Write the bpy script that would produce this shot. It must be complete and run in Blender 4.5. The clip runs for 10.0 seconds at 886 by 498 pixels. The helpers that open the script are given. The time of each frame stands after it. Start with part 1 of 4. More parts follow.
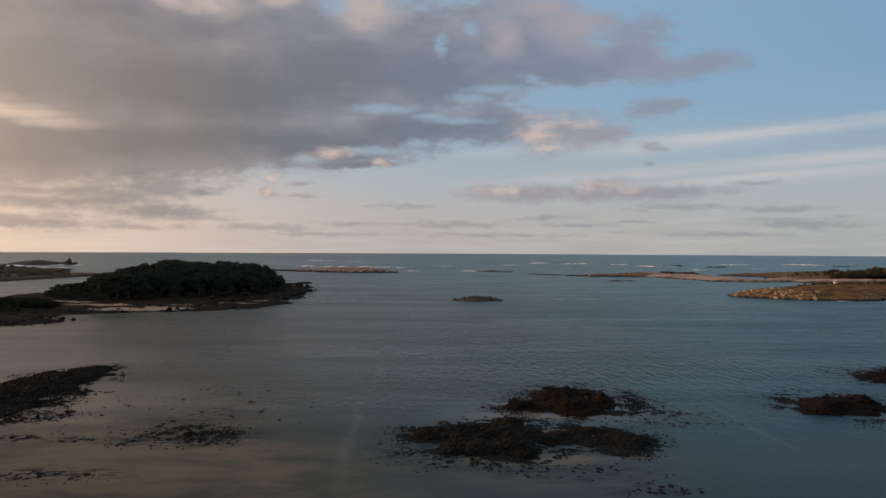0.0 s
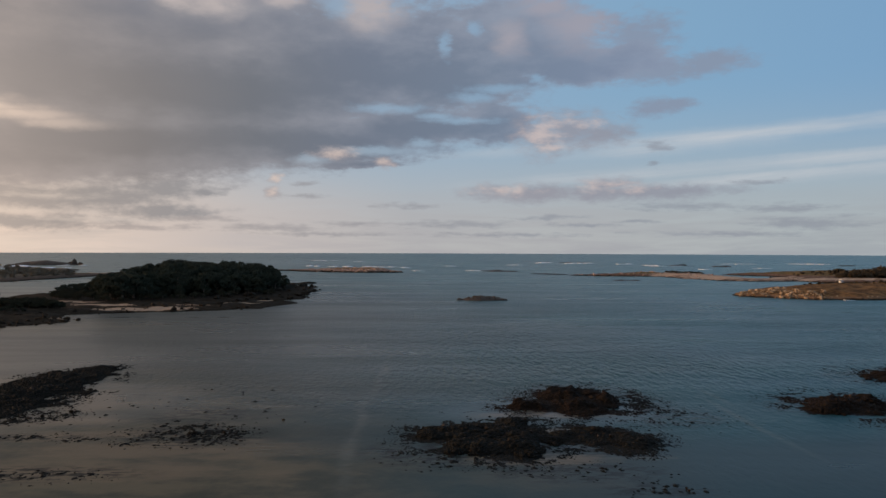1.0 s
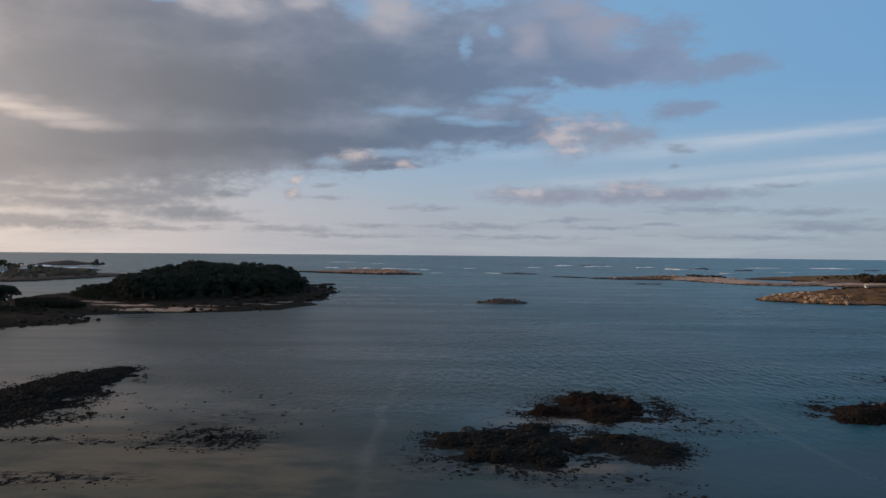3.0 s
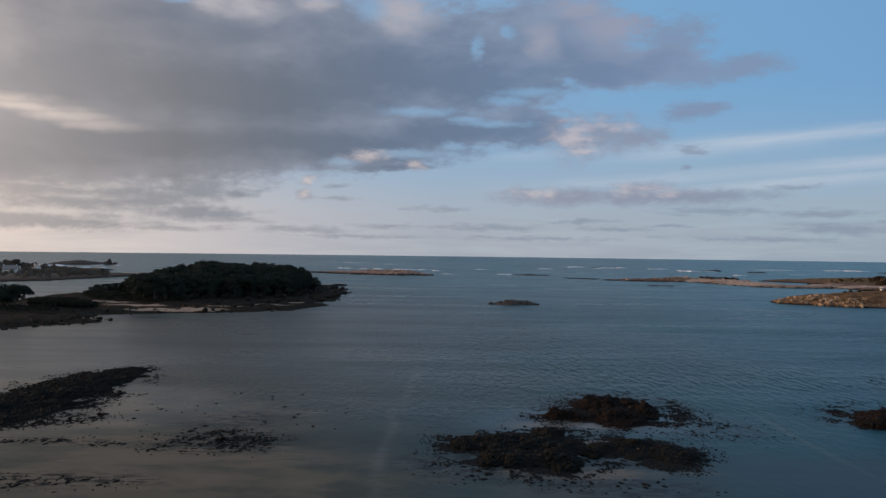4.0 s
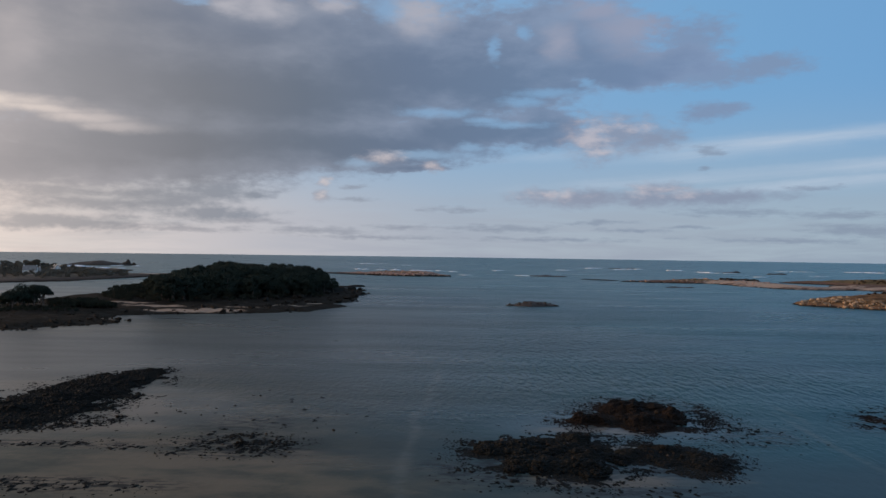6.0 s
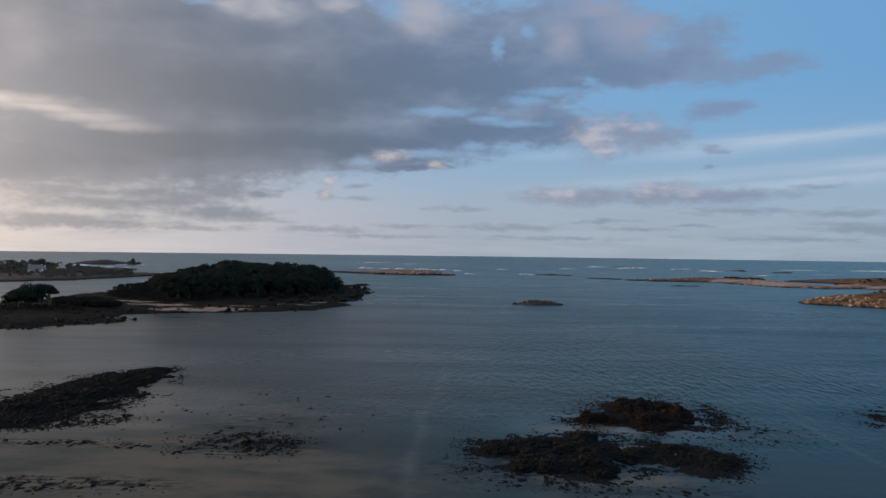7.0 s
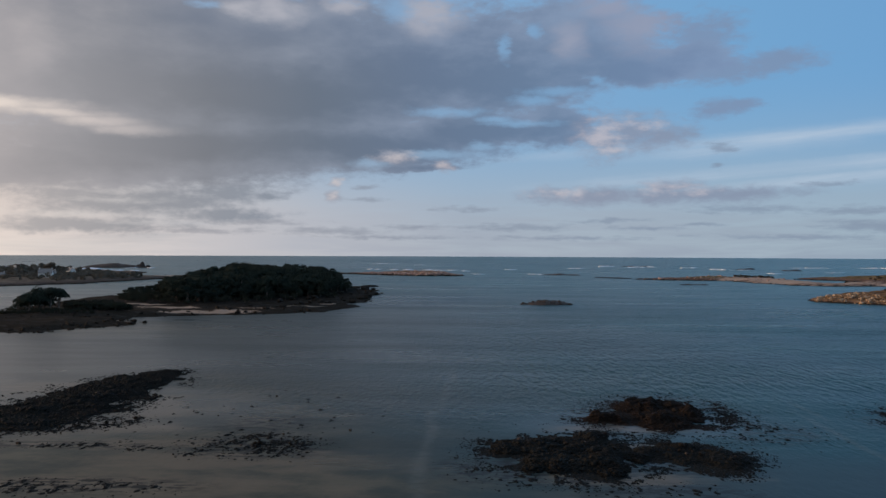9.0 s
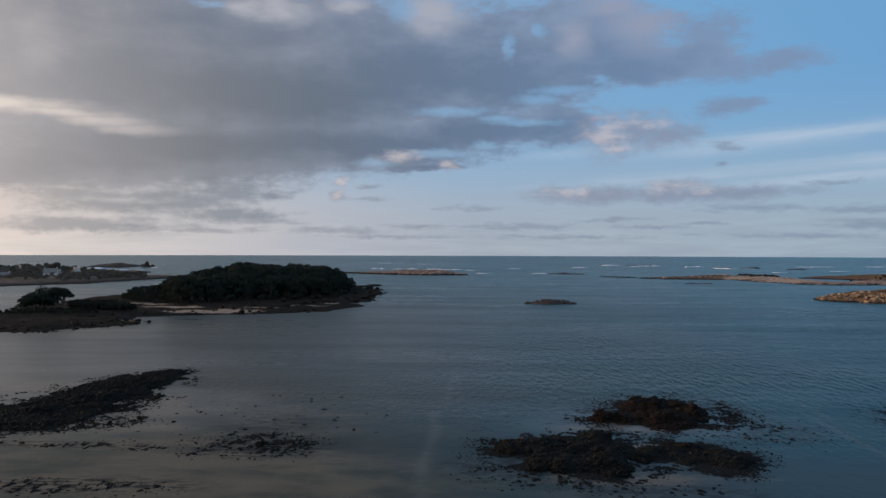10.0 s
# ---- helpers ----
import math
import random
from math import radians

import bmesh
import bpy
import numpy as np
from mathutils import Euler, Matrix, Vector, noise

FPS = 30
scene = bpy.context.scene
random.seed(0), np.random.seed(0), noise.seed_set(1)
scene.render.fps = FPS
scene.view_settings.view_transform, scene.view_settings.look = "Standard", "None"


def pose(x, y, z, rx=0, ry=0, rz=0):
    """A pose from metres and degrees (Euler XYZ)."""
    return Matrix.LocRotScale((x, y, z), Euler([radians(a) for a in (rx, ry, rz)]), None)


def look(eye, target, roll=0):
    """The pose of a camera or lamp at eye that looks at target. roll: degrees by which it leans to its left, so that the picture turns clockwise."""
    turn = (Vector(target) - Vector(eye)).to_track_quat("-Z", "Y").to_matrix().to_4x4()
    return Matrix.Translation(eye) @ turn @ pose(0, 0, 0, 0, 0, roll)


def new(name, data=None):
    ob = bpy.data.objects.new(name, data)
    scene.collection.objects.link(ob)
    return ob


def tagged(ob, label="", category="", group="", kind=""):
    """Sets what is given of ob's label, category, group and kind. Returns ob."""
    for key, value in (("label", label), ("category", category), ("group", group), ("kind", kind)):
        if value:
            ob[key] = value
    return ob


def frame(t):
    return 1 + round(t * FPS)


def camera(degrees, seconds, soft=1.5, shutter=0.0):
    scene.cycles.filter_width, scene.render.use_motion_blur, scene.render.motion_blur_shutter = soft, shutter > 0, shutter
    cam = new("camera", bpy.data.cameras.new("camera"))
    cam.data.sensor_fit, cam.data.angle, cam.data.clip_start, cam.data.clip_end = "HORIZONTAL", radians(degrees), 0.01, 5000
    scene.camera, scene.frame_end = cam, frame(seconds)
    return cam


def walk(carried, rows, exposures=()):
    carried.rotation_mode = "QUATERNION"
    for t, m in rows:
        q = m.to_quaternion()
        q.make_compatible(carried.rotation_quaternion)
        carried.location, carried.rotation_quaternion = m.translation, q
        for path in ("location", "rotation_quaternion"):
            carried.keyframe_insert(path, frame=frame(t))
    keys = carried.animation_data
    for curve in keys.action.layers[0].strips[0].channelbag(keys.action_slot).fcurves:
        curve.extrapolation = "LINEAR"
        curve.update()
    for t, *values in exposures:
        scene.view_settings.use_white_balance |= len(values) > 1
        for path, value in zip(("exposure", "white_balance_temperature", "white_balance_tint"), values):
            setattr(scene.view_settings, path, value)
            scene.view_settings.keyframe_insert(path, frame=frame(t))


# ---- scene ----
# ---- camera ----
cam = camera(55.0, 10.0, 1.5)
PATH = [
    (0, (0.74, -5.32, 30.03), (5.31, 94.58, 29.95), 0.29),
    (0.5, (0.82, -5.24, 29.99), (5.06, 94.67, 30.0), 0.24),
    (1, (0.86, -5.1, 29.95), (4.91, 94.82, 29.85), 0.20),
    (1.5, (0.94, -4.53, 29.98), (3.93, 95.42, 30.03), 0.24),
    (2, (0.83, -3.87, 29.98), (3.65, 96.09, 30.06), 0.36),
    (3.5, (0.49, -1.59, 30.01), (1.54, 98.4, 30.19), 0.63),
    (4, (0.25, -0.78, 30.04), (0.72, 99.22, 30.27), 0.71),
    (4.5, (0.0, 0.0, 30.0), (0.04, 100.0, 30.32), 0.71),
    (5, (-0.34, 0.76, 30.0), (-0.74, 100.76, 30.34), 0.81),
    (5.5, (-0.63, 1.48, 30.03), (-1.64, 101.48, 30.41), 0.79),
    (7, (-1.28, 2.49, 29.91), (-3.22, 102.47, 30.1), 0.72),
    (7.5, (-1.44, 2.39, 29.91), (-3.61, 102.36, 30.11), 0.57),
    (8, (-1.4, 2.44, 29.9), (-3.83, 102.41, 30.15), 0.40),
    (8.5, (-1.39, 2.39, 29.87), (-4.06, 102.35, 30.19), 0.34),
    (9, (-1.35, 2.23, 29.91), (-4.24, 102.19, 30.17), 0.25),
    (9.5, (-1.27, 2.4, 29.87), (-4.42, 102.35, 30.12), 0.22),
    (10, (-1.16, 2.49, 29.91), (-4.55, 102.43, 30.08), 0.17),
]
walk(cam, [(t, look(eye, target, roll)) for t, eye, target, roll in PATH],
     [(0, 0.17, 7500, 15), (1.0, 0.14, 6900, 12), (2.0, 0.11, 6350, 10.5), (3.5, 0.10, 6130, 9.5), (5.0, 0.10, 5930, 9.0), (10.0, 0.08, 5800, 7)])

# ---- world: evening sky with a broken cloud bank ----
# Clouds lie in the sky by azimuth (from +y, to the right) and elevation, in radians: centre, half width, half height.
BANK = [
    (-0.314, 0.253, 0.279, 0.0498),
    (-0.438, 0.091, 0.199, 0.0226),
    (-0.401, 0.198, 0.219, 0.0930),
    (-0.220, 0.177, 0.219, 0.0863),
    (-0.294, 0.120, 0.279, 0.0385),
    (-0.091, 0.208, 0.173, 0.0863),
    (-0.136, 0.121, 0.173, 0.0279),
    (0.042, 0.214, 0.126, 0.0631),
    (0.009, 0.141, 0.120, 0.0226),
    (0.133, 0.241, 0.113, 0.0498),
    (0.092, 0.149, 0.056, 0.0239),
    (0.189, 0.212, 0.086, 0.0226),
    (-0.057, 0.097, 0.046, 0.0060),
    (0.246, 0.216, 0.066, 0.0173),
    (-0.345, 0.359, 0.449, 0.071),
    (-0.092, 0.34, 0.258, 0.045),
    (0.139, 0.35, 0.155, 0.065),
]
PUFFS = [
    (-0.086, 0.110, 0.024, 0.0080),
    (-0.029, 0.099, 0.013, 0.0066),
    (-0.155, 0.080, 0.008, 0.0060),
    (-0.158, 0.063, 0.009, 0.0066),
    (0.158, 0.131, 0.032, 0.0239),
    (0.192, 0.137, 0.045, 0.0199),
    (0.225, 0.131, 0.037, 0.0113),
    (0.104, 0.068, 0.029, 0.0080),
    (0.142, 0.064, 0.066, 0.0113),
    (0.235, 0.073, 0.037, 0.0093),
    (0.247, 0.065, 0.100, 0.0100),
    (0.315, 0.066, 0.050, 0.0073),
]
LIT = [
    (0.103, 0.070, 0.027, 0.0066),
    (0.235, 0.074, 0.032, 0.0073),
    (-0.085, 0.112, 0.023, 0.0073),
    (-0.029, 0.100, 0.013, 0.0060),
    (-0.155, 0.080, 0.008, 0.0060),
    (-0.158, 0.063, 0.008, 0.0060),
    (0.153, 0.135, 0.023, 0.0173),
    (0.192, 0.146, 0.031, 0.0073),
    (0.161, 0.122, 0.017, 0.0080),
]
STREAKS = [
    (0.391, 0.074, 0.028, 0.0033),
    (0.288, 0.116, 0.015, 0.0073),
    (0.284, 0.097, 0.007, 0.0033),
    (0.425, 0.045, 0.048, 0.0053),
    (0.324, 0.048, 0.070, 0.0046),
    (-0.004, 0.049, 0.035, 0.0033),
    (0.051, 0.028, 0.066, 0.0046),
    (0.165, 0.036, 0.040, 0.0027),
    (0.263, 0.031, 0.024, 0.0020),
    (-0.122, 0.060, 0.025, 0.0033),
    (-0.123, 0.074, 0.017, 0.0027),
    (-0.062, 0.028, 0.041, 0.0033),
    (-0.160, 0.023, 0.063, 0.0046),
    (-0.237, 0.032, 0.053, 0.0033),
    (0.444, 0.029, 0.060, 0.0073),
    (0.207, 0.027, 0.040, 0.0027),
    (0.110, 0.016, 0.080, 0.0027),
    (0.360, 0.017, 0.086, 0.0033),
    (-0.095, 0.016, 0.080, 0.0027),
    (-0.311, 0.022, 0.073, 0.0033),
]
SMOKE = [
    (0.284, 0.159, 0.030, 0.0100),
    (0.308, 0.163, 0.020, 0.0066),
    (0.346, 0.208, 0.046, 0.0120),
    (0.283, 0.202, 0.063, 0.0159),
    (0.267, 0.236, 0.040, 0.0266),
    (-0.275, 0.067, 0.048, 0.0146),
    (-0.279, 0.041, 0.058, 0.0086),
    (-0.341, 0.055, 0.080, 0.0159),
    (-0.234, 0.063, 0.023, 0.0060),
    (-0.421, 0.056, 0.086, 0.0186),
    (-0.432, 0.027, 0.100, 0.0093),
    (-0.449, 0.079, 0.113, 0.0173),
]
SLITS = [
    (-0.512, 0.152, 0.080, 0.0073),
    (-0.455, 0.146, 0.060, 0.0053),
    (-0.411, 0.140, 0.046, 0.0060),
    (-0.371, 0.132, 0.040, 0.0066),
]
GLEAMS = [
    (-0.390, 0.065, 0.040, 0.0033),
    (-0.390, 0.055, 0.050, 0.0033),
    (-0.449, 0.070, 0.046, 0.0053),
    (-0.352, 0.030, 0.060, 0.0027),
    (-0.448, 0.039, 0.060, 0.0040),
    (-0.296, 0.077, 0.037, 0.0046),
    (-0.216, 0.090, 0.030, 0.0053),
    (-0.464, 0.005, 0.133, 0.0080),
]
HOLES = [
    (-0.085, 0.276, 0.015, 0.0100),
    (-0.303, 0.272, 0.015, 0.0033),
    (0.041, 0.234, 0.006, 0.0113),
    (0.077, 0.252, 0.006, 0.0066),
    (0.105, 0.185, 0.028, 0.0040),
    (0.074, 0.175, 0.019, 0.0046),
    (0.148, 0.197, 0.006, 0.0040),
    (-0.027, 0.162, 0.031, 0.0046),
    (0.062, 0.149, 0.031, 0.0033),
    (0.034, 0.153, 0.017, 0.0033),
    (-0.115, 0.102, 0.017, 0.0040),
    (-0.037, 0.113, 0.040, 0.0046),
    (0.013, 0.122, 0.013, 0.0040),
]
CRESTS = [
    (-0.218, 0.271, 0.028, 0.0186),
    (-0.146, 0.281, 0.024, 0.0080),
    (-0.044, 0.274, 0.035, 0.0239),
    (0.115, 0.240, 0.021, 0.0186),
    (-0.258, 0.271, 0.024, 0.0093),
    (0.159, 0.276, 0.040, 0.0146),
    (0.204, 0.254, 0.046, 0.0266),
]
BELLY = [
    (-0.313, 0.181, 0.166, 0.0299),
    (-0.188, 0.179, 0.159, 0.0319),
    (-0.110, 0.119, 0.173, 0.0212),
    (-0.342, 0.110, 0.146, 0.0199),
    (0.042, 0.194, 0.106, 0.0252),
    (0.036, 0.136, 0.086, 0.0146),
    (0.179, 0.203, 0.073, 0.0146),
    (-0.058, 0.206, 0.106, 0.0332),
]
PALE = [
    (-0.477, 0.218, 0.027, 0.0332),
    (-0.032, 0.269, 0.073, 0.0239),
    (-0.228, 0.268, 0.073, 0.0173),
    (0.140, 0.263, 0.100, 0.0365),
]
VEIL = [
    (0.364, 0.128, 0.166, 0.0053),
    (0.376, 0.093, 0.159, 0.0046),
    (0.416, 0.077, 0.126, 0.0046),
    (0.299, 0.120, 0.080, 0.0053),
]

SUN_AZ, SUN_EL = radians(-78), radians(9)

world = bpy.data.worlds.new("evening_sky")
scene.world = world
world.use_nodes = True
WT = world.node_tree
WT.nodes.clear()


class Net:
    """Short hand for building a node tree."""

    def __init__(self, tree):
        self.tree = tree

    def node(self, kind, **sets):
        n = self.tree.nodes.new(kind)
        for key, value in sets.items():
            setattr(n, key, value)
        return n

    def put(self, socket, value):
        if hasattr(value, "is_output"):
            self.tree.links.new(value, socket)
        elif value is not None:
            socket.default_value = value

    def math(self, op, a, b=None, c=None, clamp=False):
        n = self.node("ShaderNodeMath", operation=op, use_clamp=clamp)
        for s, v in zip(n.inputs, (a, b, c)):
            self.put(s, v)
        return n.outputs[0]

    def vec(self, op, a, b=None, c=None):
        n = self.node("ShaderNodeVectorMath", operation=op)
        for s, v in zip(n.inputs, (a, b, c)):
            self.put(s, v)
        return n.outputs["Value"] if op in ("LENGTH", "DOT_PRODUCT", "DISTANCE") else n.outputs["Vector"]

    def step(self, v, lo, hi, a=0.0, b=1.0):
        n = self.node("ShaderNodeMapRange", interpolation_type="SMOOTHSTEP")
        for s, x in zip(n.inputs, (v, lo, hi, a, b)):
            self.put(s, x)
        return n.outputs[0]

    def mix(self, f, a, b, blend="MIX"):
        n = self.node("ShaderNodeMix", data_type="RGBA", blend_type=blend)
        self.put(n.inputs[0], f)
        self.put(n.inputs[6], a if hasattr(a, "is_output") else (*a, 1.0))
        self.put(n.inputs[7], b if hasattr(b, "is_output") else (*b, 1.0))
        return n.outputs[2]

    def noise(self, p, scale, detail=4.0, rough=0.55, warp=0.0):
        n = self.node("ShaderNodeTexNoise")
        self.put(n.inputs["Vector"], p)
        for key, v in (("Scale", scale), ("Detail", detail), ("Roughness", rough), ("Distortion", warp)):
            n.inputs[key].default_value = v
        return n.outputs["Fac"]

    def near(self, p, blobs, soft=0.35):
        """0 in the middle of the nearest of the blobs, 1 at its rim."""
        least = None
        for x, y, rx, ry in blobs:
            q = self.vec("MULTIPLY_ADD", p, (1 / rx, 1 / ry, 0), (-x / rx, -y / ry, 0))
            d = self.vec("LENGTH", q)
            least = d if least is None else self.math("SMOOTH_MIN", least, d, soft)
        return least


N = Net(WT)
direction = N.node("ShaderNodeTexCoord").outputs["Generated"]
split = N.node("ShaderNodeSeparateXYZ")
N.put(split.inputs[0], direction)
azimuth = N.math("ARCTAN2", split.outputs[0], split.outputs[1])
elevation = N.math("ARCSINE", split.outputs[2])
join = N.node("ShaderNodeCombineXYZ")
N.put(join.inputs[0], azimuth)
N.put(join.inputs[1], elevation)
place = join.outputs[0]
flat = N.vec("MULTIPLY", place, (1.0, 2.2, 1.0))
# the outlines of the clouds are frayed by billows of three sizes
def frayed(scale, detail, across, up):
    curl = N.node("ShaderNodeTexNoise")
    N.put(curl.inputs["Vector"], flat)
    curl.inputs["Scale"].default_value, curl.inputs["Detail"].default_value, curl.inputs["Roughness"].default_value = scale, detail, 0.6
    return N.vec("MULTIPLY", N.vec("SUBTRACT", curl.outputs["Color"], (0.5, 0.5, 0.5)), (across, up, 0.0))


def covered(blobs, at, ragged, amount, clear_at, full_at, soft=0.3):
    """How much cloud lies there: blobs whose rims are eaten into by a noise."""
    return N.step(N.math("SUBTRACT", N.near(at, blobs, soft), N.math("MULTIPLY", N.math("SUBTRACT", ragged, 0.5), amount)), clear_at, full_at)


fray = frayed(6.0, 3.0, 0.09, 0.040)
fray2 = frayed(20.0, 5.0, 0.040, 0.018)
fray3 = frayed(60.0, 5.0, 0.020, 0.007)
half_bent = N.vec("ADD", N.vec("ADD", place, N.vec("MULTIPLY", fray, (0.6, 0.6, 0))), fray2)
bent_small = N.vec("ADD", N.vec("ADD", place, N.vec("MULTIPLY", fray2, (0.4, 0.25, 0))), fray3)
billow = N.noise(flat, 7.0, 5.0, 0.55)
relief = N.math("SUBTRACT", billow, N.noise(N.vec("ADD", flat, (-0.03, 0.02, 0.0)), 7.0, 5.0, 0.55))
curd = N.noise(flat, 22.0, 7.0, 0.58)
small_relief = N.math("SUBTRACT", curd, N.noise(N.vec("ADD", flat, (-0.012, 0.009, 0.0)), 22.0, 5.0, 0.58))
crumb = N.noise(flat, 70.0, 6.0, 0.6)
mixed = N.math("ADD", N.math("MULTIPLY", curd, 0.6), N.math("MULTIPLY", crumb, 0.4))

sky = N.node("ShaderNodeTexSky", sky_type="NISHITA", sun_disc=False, sun_elevation=SUN_EL, sun_rotation=SUN_AZ, air_density=1.0, dust_density=1.2, ozone_density=1.5)


def across(stops):
    """A colour that changes with the azimuth, given at (azimuth, colour) stops."""
    ramp = N.node("ShaderNodeValToRGB")
    N.put(ramp.inputs[0], N.math("MULTIPLY_ADD", azimuth, 0.8, 0.5))
    while len(ramp.color_ramp.elements) < len(stops):
        ramp.color_ramp.elements.new(0.5)
    for e, (a, c) in zip(ramp.color_ramp.elements, stops):
        e.position, e.color = a * 0.8 + 0.5, (*[v / 10 for v in c], 1)
    return N.mix(1.0, ramp.outputs[0], (10, 10, 10), "MULTIPLY")


low = N.step(elevation, N.step(azimuth, -0.1, 0.4, 0.16, 0.205), -0.01)
haze = across([(-0.6, (8.2, 6.6, 5.3)), (-0.3, (6.0, 5.2, 4.8)), (0.0, (4.15, 4.3, 4.45)), (0.45, (3.75, 4.3, 4.55))])
clear = across([(-0.5, (3.4, 4.2, 5.3)), (0.0, (2.6, 4.1, 5.9)), (0.3, (2.0, 3.85, 6.0)), (0.6, (1.65, 3.4, 5.8))])
air = N.mix(0.8, sky.outputs[0], clear)
air = N.mix(N.math("POWER", low, 1.15), air, haze)
# warm glow low towards the sun
air = N.mix(N.math("MULTIPLY", N.step(elevation, 0.19, 0.06), N.step(azimuth, -0.12, -0.42)), air, across([(-0.55, (7.2, 5.7, 4.7)), (-0.35, (5.0, 4.5, 4.2))]))
# dull mist and flat stripes of cloud just over the sea
stripe_at = N.node("ShaderNodeCombineXYZ")
N.put(stripe_at.inputs[0], N.math("MULTIPLY", azimuth, 7.0))
N.put(stripe_at.inputs[1], N.math("MULTIPLY", elevation, 75.0))
stripes = N.noise(stripe_at.outputs[0], 1.0, 6.0, 0.6, 0.5)
mist = across([(-0.6, (9.2, 7.2, 5.7)), (-0.38, (6.9, 5.8, 5.1)), (-0.2, (4.6, 4.35, 4.4)), (0.0, (3.6, 3.65, 3.95)), (0.45, (3.0, 3.4, 3.85))])
air = N.mix(N.math("MULTIPLY", N.step(elevation, 0.085, -0.005), N.step(stripes, 0.30, 0.66, 0.15, 0.95)), air, mist)
# thin high veil, combed out in long threads
comb = N.node("ShaderNodeCombineXYZ")
N.put(comb.inputs[0], N.math("MULTIPLY", azimuth, 2.5))
N.put(comb.inputs[1], N.math("MULTIPLY", N.math("SUBTRACT", elevation, N.math("MULTIPLY", azimuth, 0.085)), 46.0))
threads = N.step(N.noise(comb.outputs[0], 1.0, 5.0, 0.55, 0.3), 0.36, 0.70)
sheared = N.node("ShaderNodeCombineXYZ")
N.put(sheared.inputs[0], azimuth)
N.put(sheared.inputs[1], N.math("SUBTRACT", elevation, N.math("MULTIPLY", N.math("SUBTRACT", azimuth, 0.38), 0.058)))
combed = N.vec("ADD", sheared.outputs[0], N.vec("MULTIPLY", fray3, (1.0, 0.45, 0.0)))
air = N.mix(N.math("MULTIPLY", covered(VEIL, combed, curd, 1.5, 2.4, 0.2, 0.6), 0.28), air, (4.5, 5.0, 5.6))
air = N.mix(N.math("MULTIPLY", N.math("MULTIPLY", threads, covered(VEIL, combed, curd, 1.0, 2.4, 0.2, 0.6)), 0.75), air, (5.0, 5.4, 5.9))
# torn grey rags low on the left, gleams between them, streaks low over the sea
smoke = covered(SMOKE, bent_small, mixed, 3.0, 1.45, 0.3)
air = N.mix(N.math("MULTIPLY", smoke, 0.84), air, across([(-0.55, (4.6, 3.9, 3.45)), (-0.36, (2.75, 2.6, 2.6)), (-0.22, (2.25, 2.35, 2.6)), (0.12, (2.1, 2.6, 3.6))]))
wisp = N.noise(N.vec("MULTIPLY", place, (1.0, 5.0, 1.0)), 34.0, 7.0, 0.62)
thin = covered(STREAKS, bent_small, wisp, 3.6, 1.5, -0.1, 0.2)
air = N.mix(N.math("MULTIPLY", thin, 0.62), air, across([(-0.5, (3.9, 3.3, 3.0)), (-0.2, (2.55, 2.5, 2.7)), (0.2, (2.15, 2.45, 3.05))]))
gleam = covered(GLEAMS, bent_small, wisp, 3.0, 1.5, 0.0, 0.2)
air = N.mix(N.math("MULTIPLY", gleam, 0.5), air, across([(-0.55, (8.0, 6.6, 5.4)), (-0.35, (5.6, 5.0, 4.6)), (-0.2, (4.6, 4.8, 5.1))]))
# the bank, and beyond the view a sky as broken as it
elsewhere = N.math("MULTIPLY", N.step(N.noise(N.vec("MULTIPLY", place, (1.0, 2.0, 1.0)), 2.3, 6.0), 0.45, 0.7), N.step(N.math("ABSOLUTE", azimuth), 0.8, 1.1))
overhead = N.math("MULTIPLY", N.step(elevation, 0.36, 0.6), N.step(N.noise(direction, 2.2, 6.0), 0.40, 0.62))
inner = N.near(half_bent, BANK, 0.25)
depth = N.math("SUBTRACT", N.math("MULTIPLY", N.math("SUBTRACT", mixed, 0.5), 1.3), inner)
bank = N.step(depth, N.step(azimuth, -0.4, -0.1, -1.40, -1.22), N.step(azimuth, -0.4, -0.1, -0.70, -0.74))
bank = N.math("MAXIMUM", bank, N.math("MAXIMUM", elsewhere, overhead))
core = across([(-0.6, (4.8, 4.0, 3.6)), (-0.46, (3.1, 2.75, 2.6)), (-0.3, (1.9, 1.82, 1.86)), (-0.18, (1.42, 1.55, 1.82)), (-0.05, (1.35, 1.66, 2.25)), (0.1, (1.42, 1.92, 2.75)), (0.3, (1.8, 2.4, 3.6))])
core = N.mix(N.math("MULTIPLY", N.step(elevation, 0.17, 0.29), 0.7), core, across([(-0.55, (2.2, 2.1, 2.2)), (-0.4, (1.75, 1.78, 2.0)), (-0.3, (1.7, 1.9, 2.45)), (0.0, (1.45, 1.8, 2.55)), (0.3, (2.0, 2.5, 3.5))]))
rim = across([(-0.6, (5.4, 4.4, 3.8)), (-0.3, (3.1, 2.95, 3.05)), (0.0, (2.4, 2.75, 3.5)), (0.3, (2.3, 2.95, 4.1))])
belly = N.step(N.near(half_bent, BELLY, 0.4), 1.35, 0.0)
pale = N.step(N.near(half_bent, PALE, 0.4), 1.35, 0.0)
tone = N.math("ADD", N.math("MULTIPLY", N.math("SUBTRACT", curd, 0.5), N.step(azimuth, -0.25, 0.1, 0.35, 1.2)), N.math("MULTIPLY", relief, 0.9))
tone = N.math("ADD", tone, N.math("SUBTRACT", 0.74, N.math("MULTIPLY", inner, 0.45)))
tone = N.math("ADD", tone, N.math("MULTIPLY", N.math("SUBTRACT", belly, pale), 0.36))
bank_colour = N.mix(N.step(tone, -0.15, 0.95), rim, core)
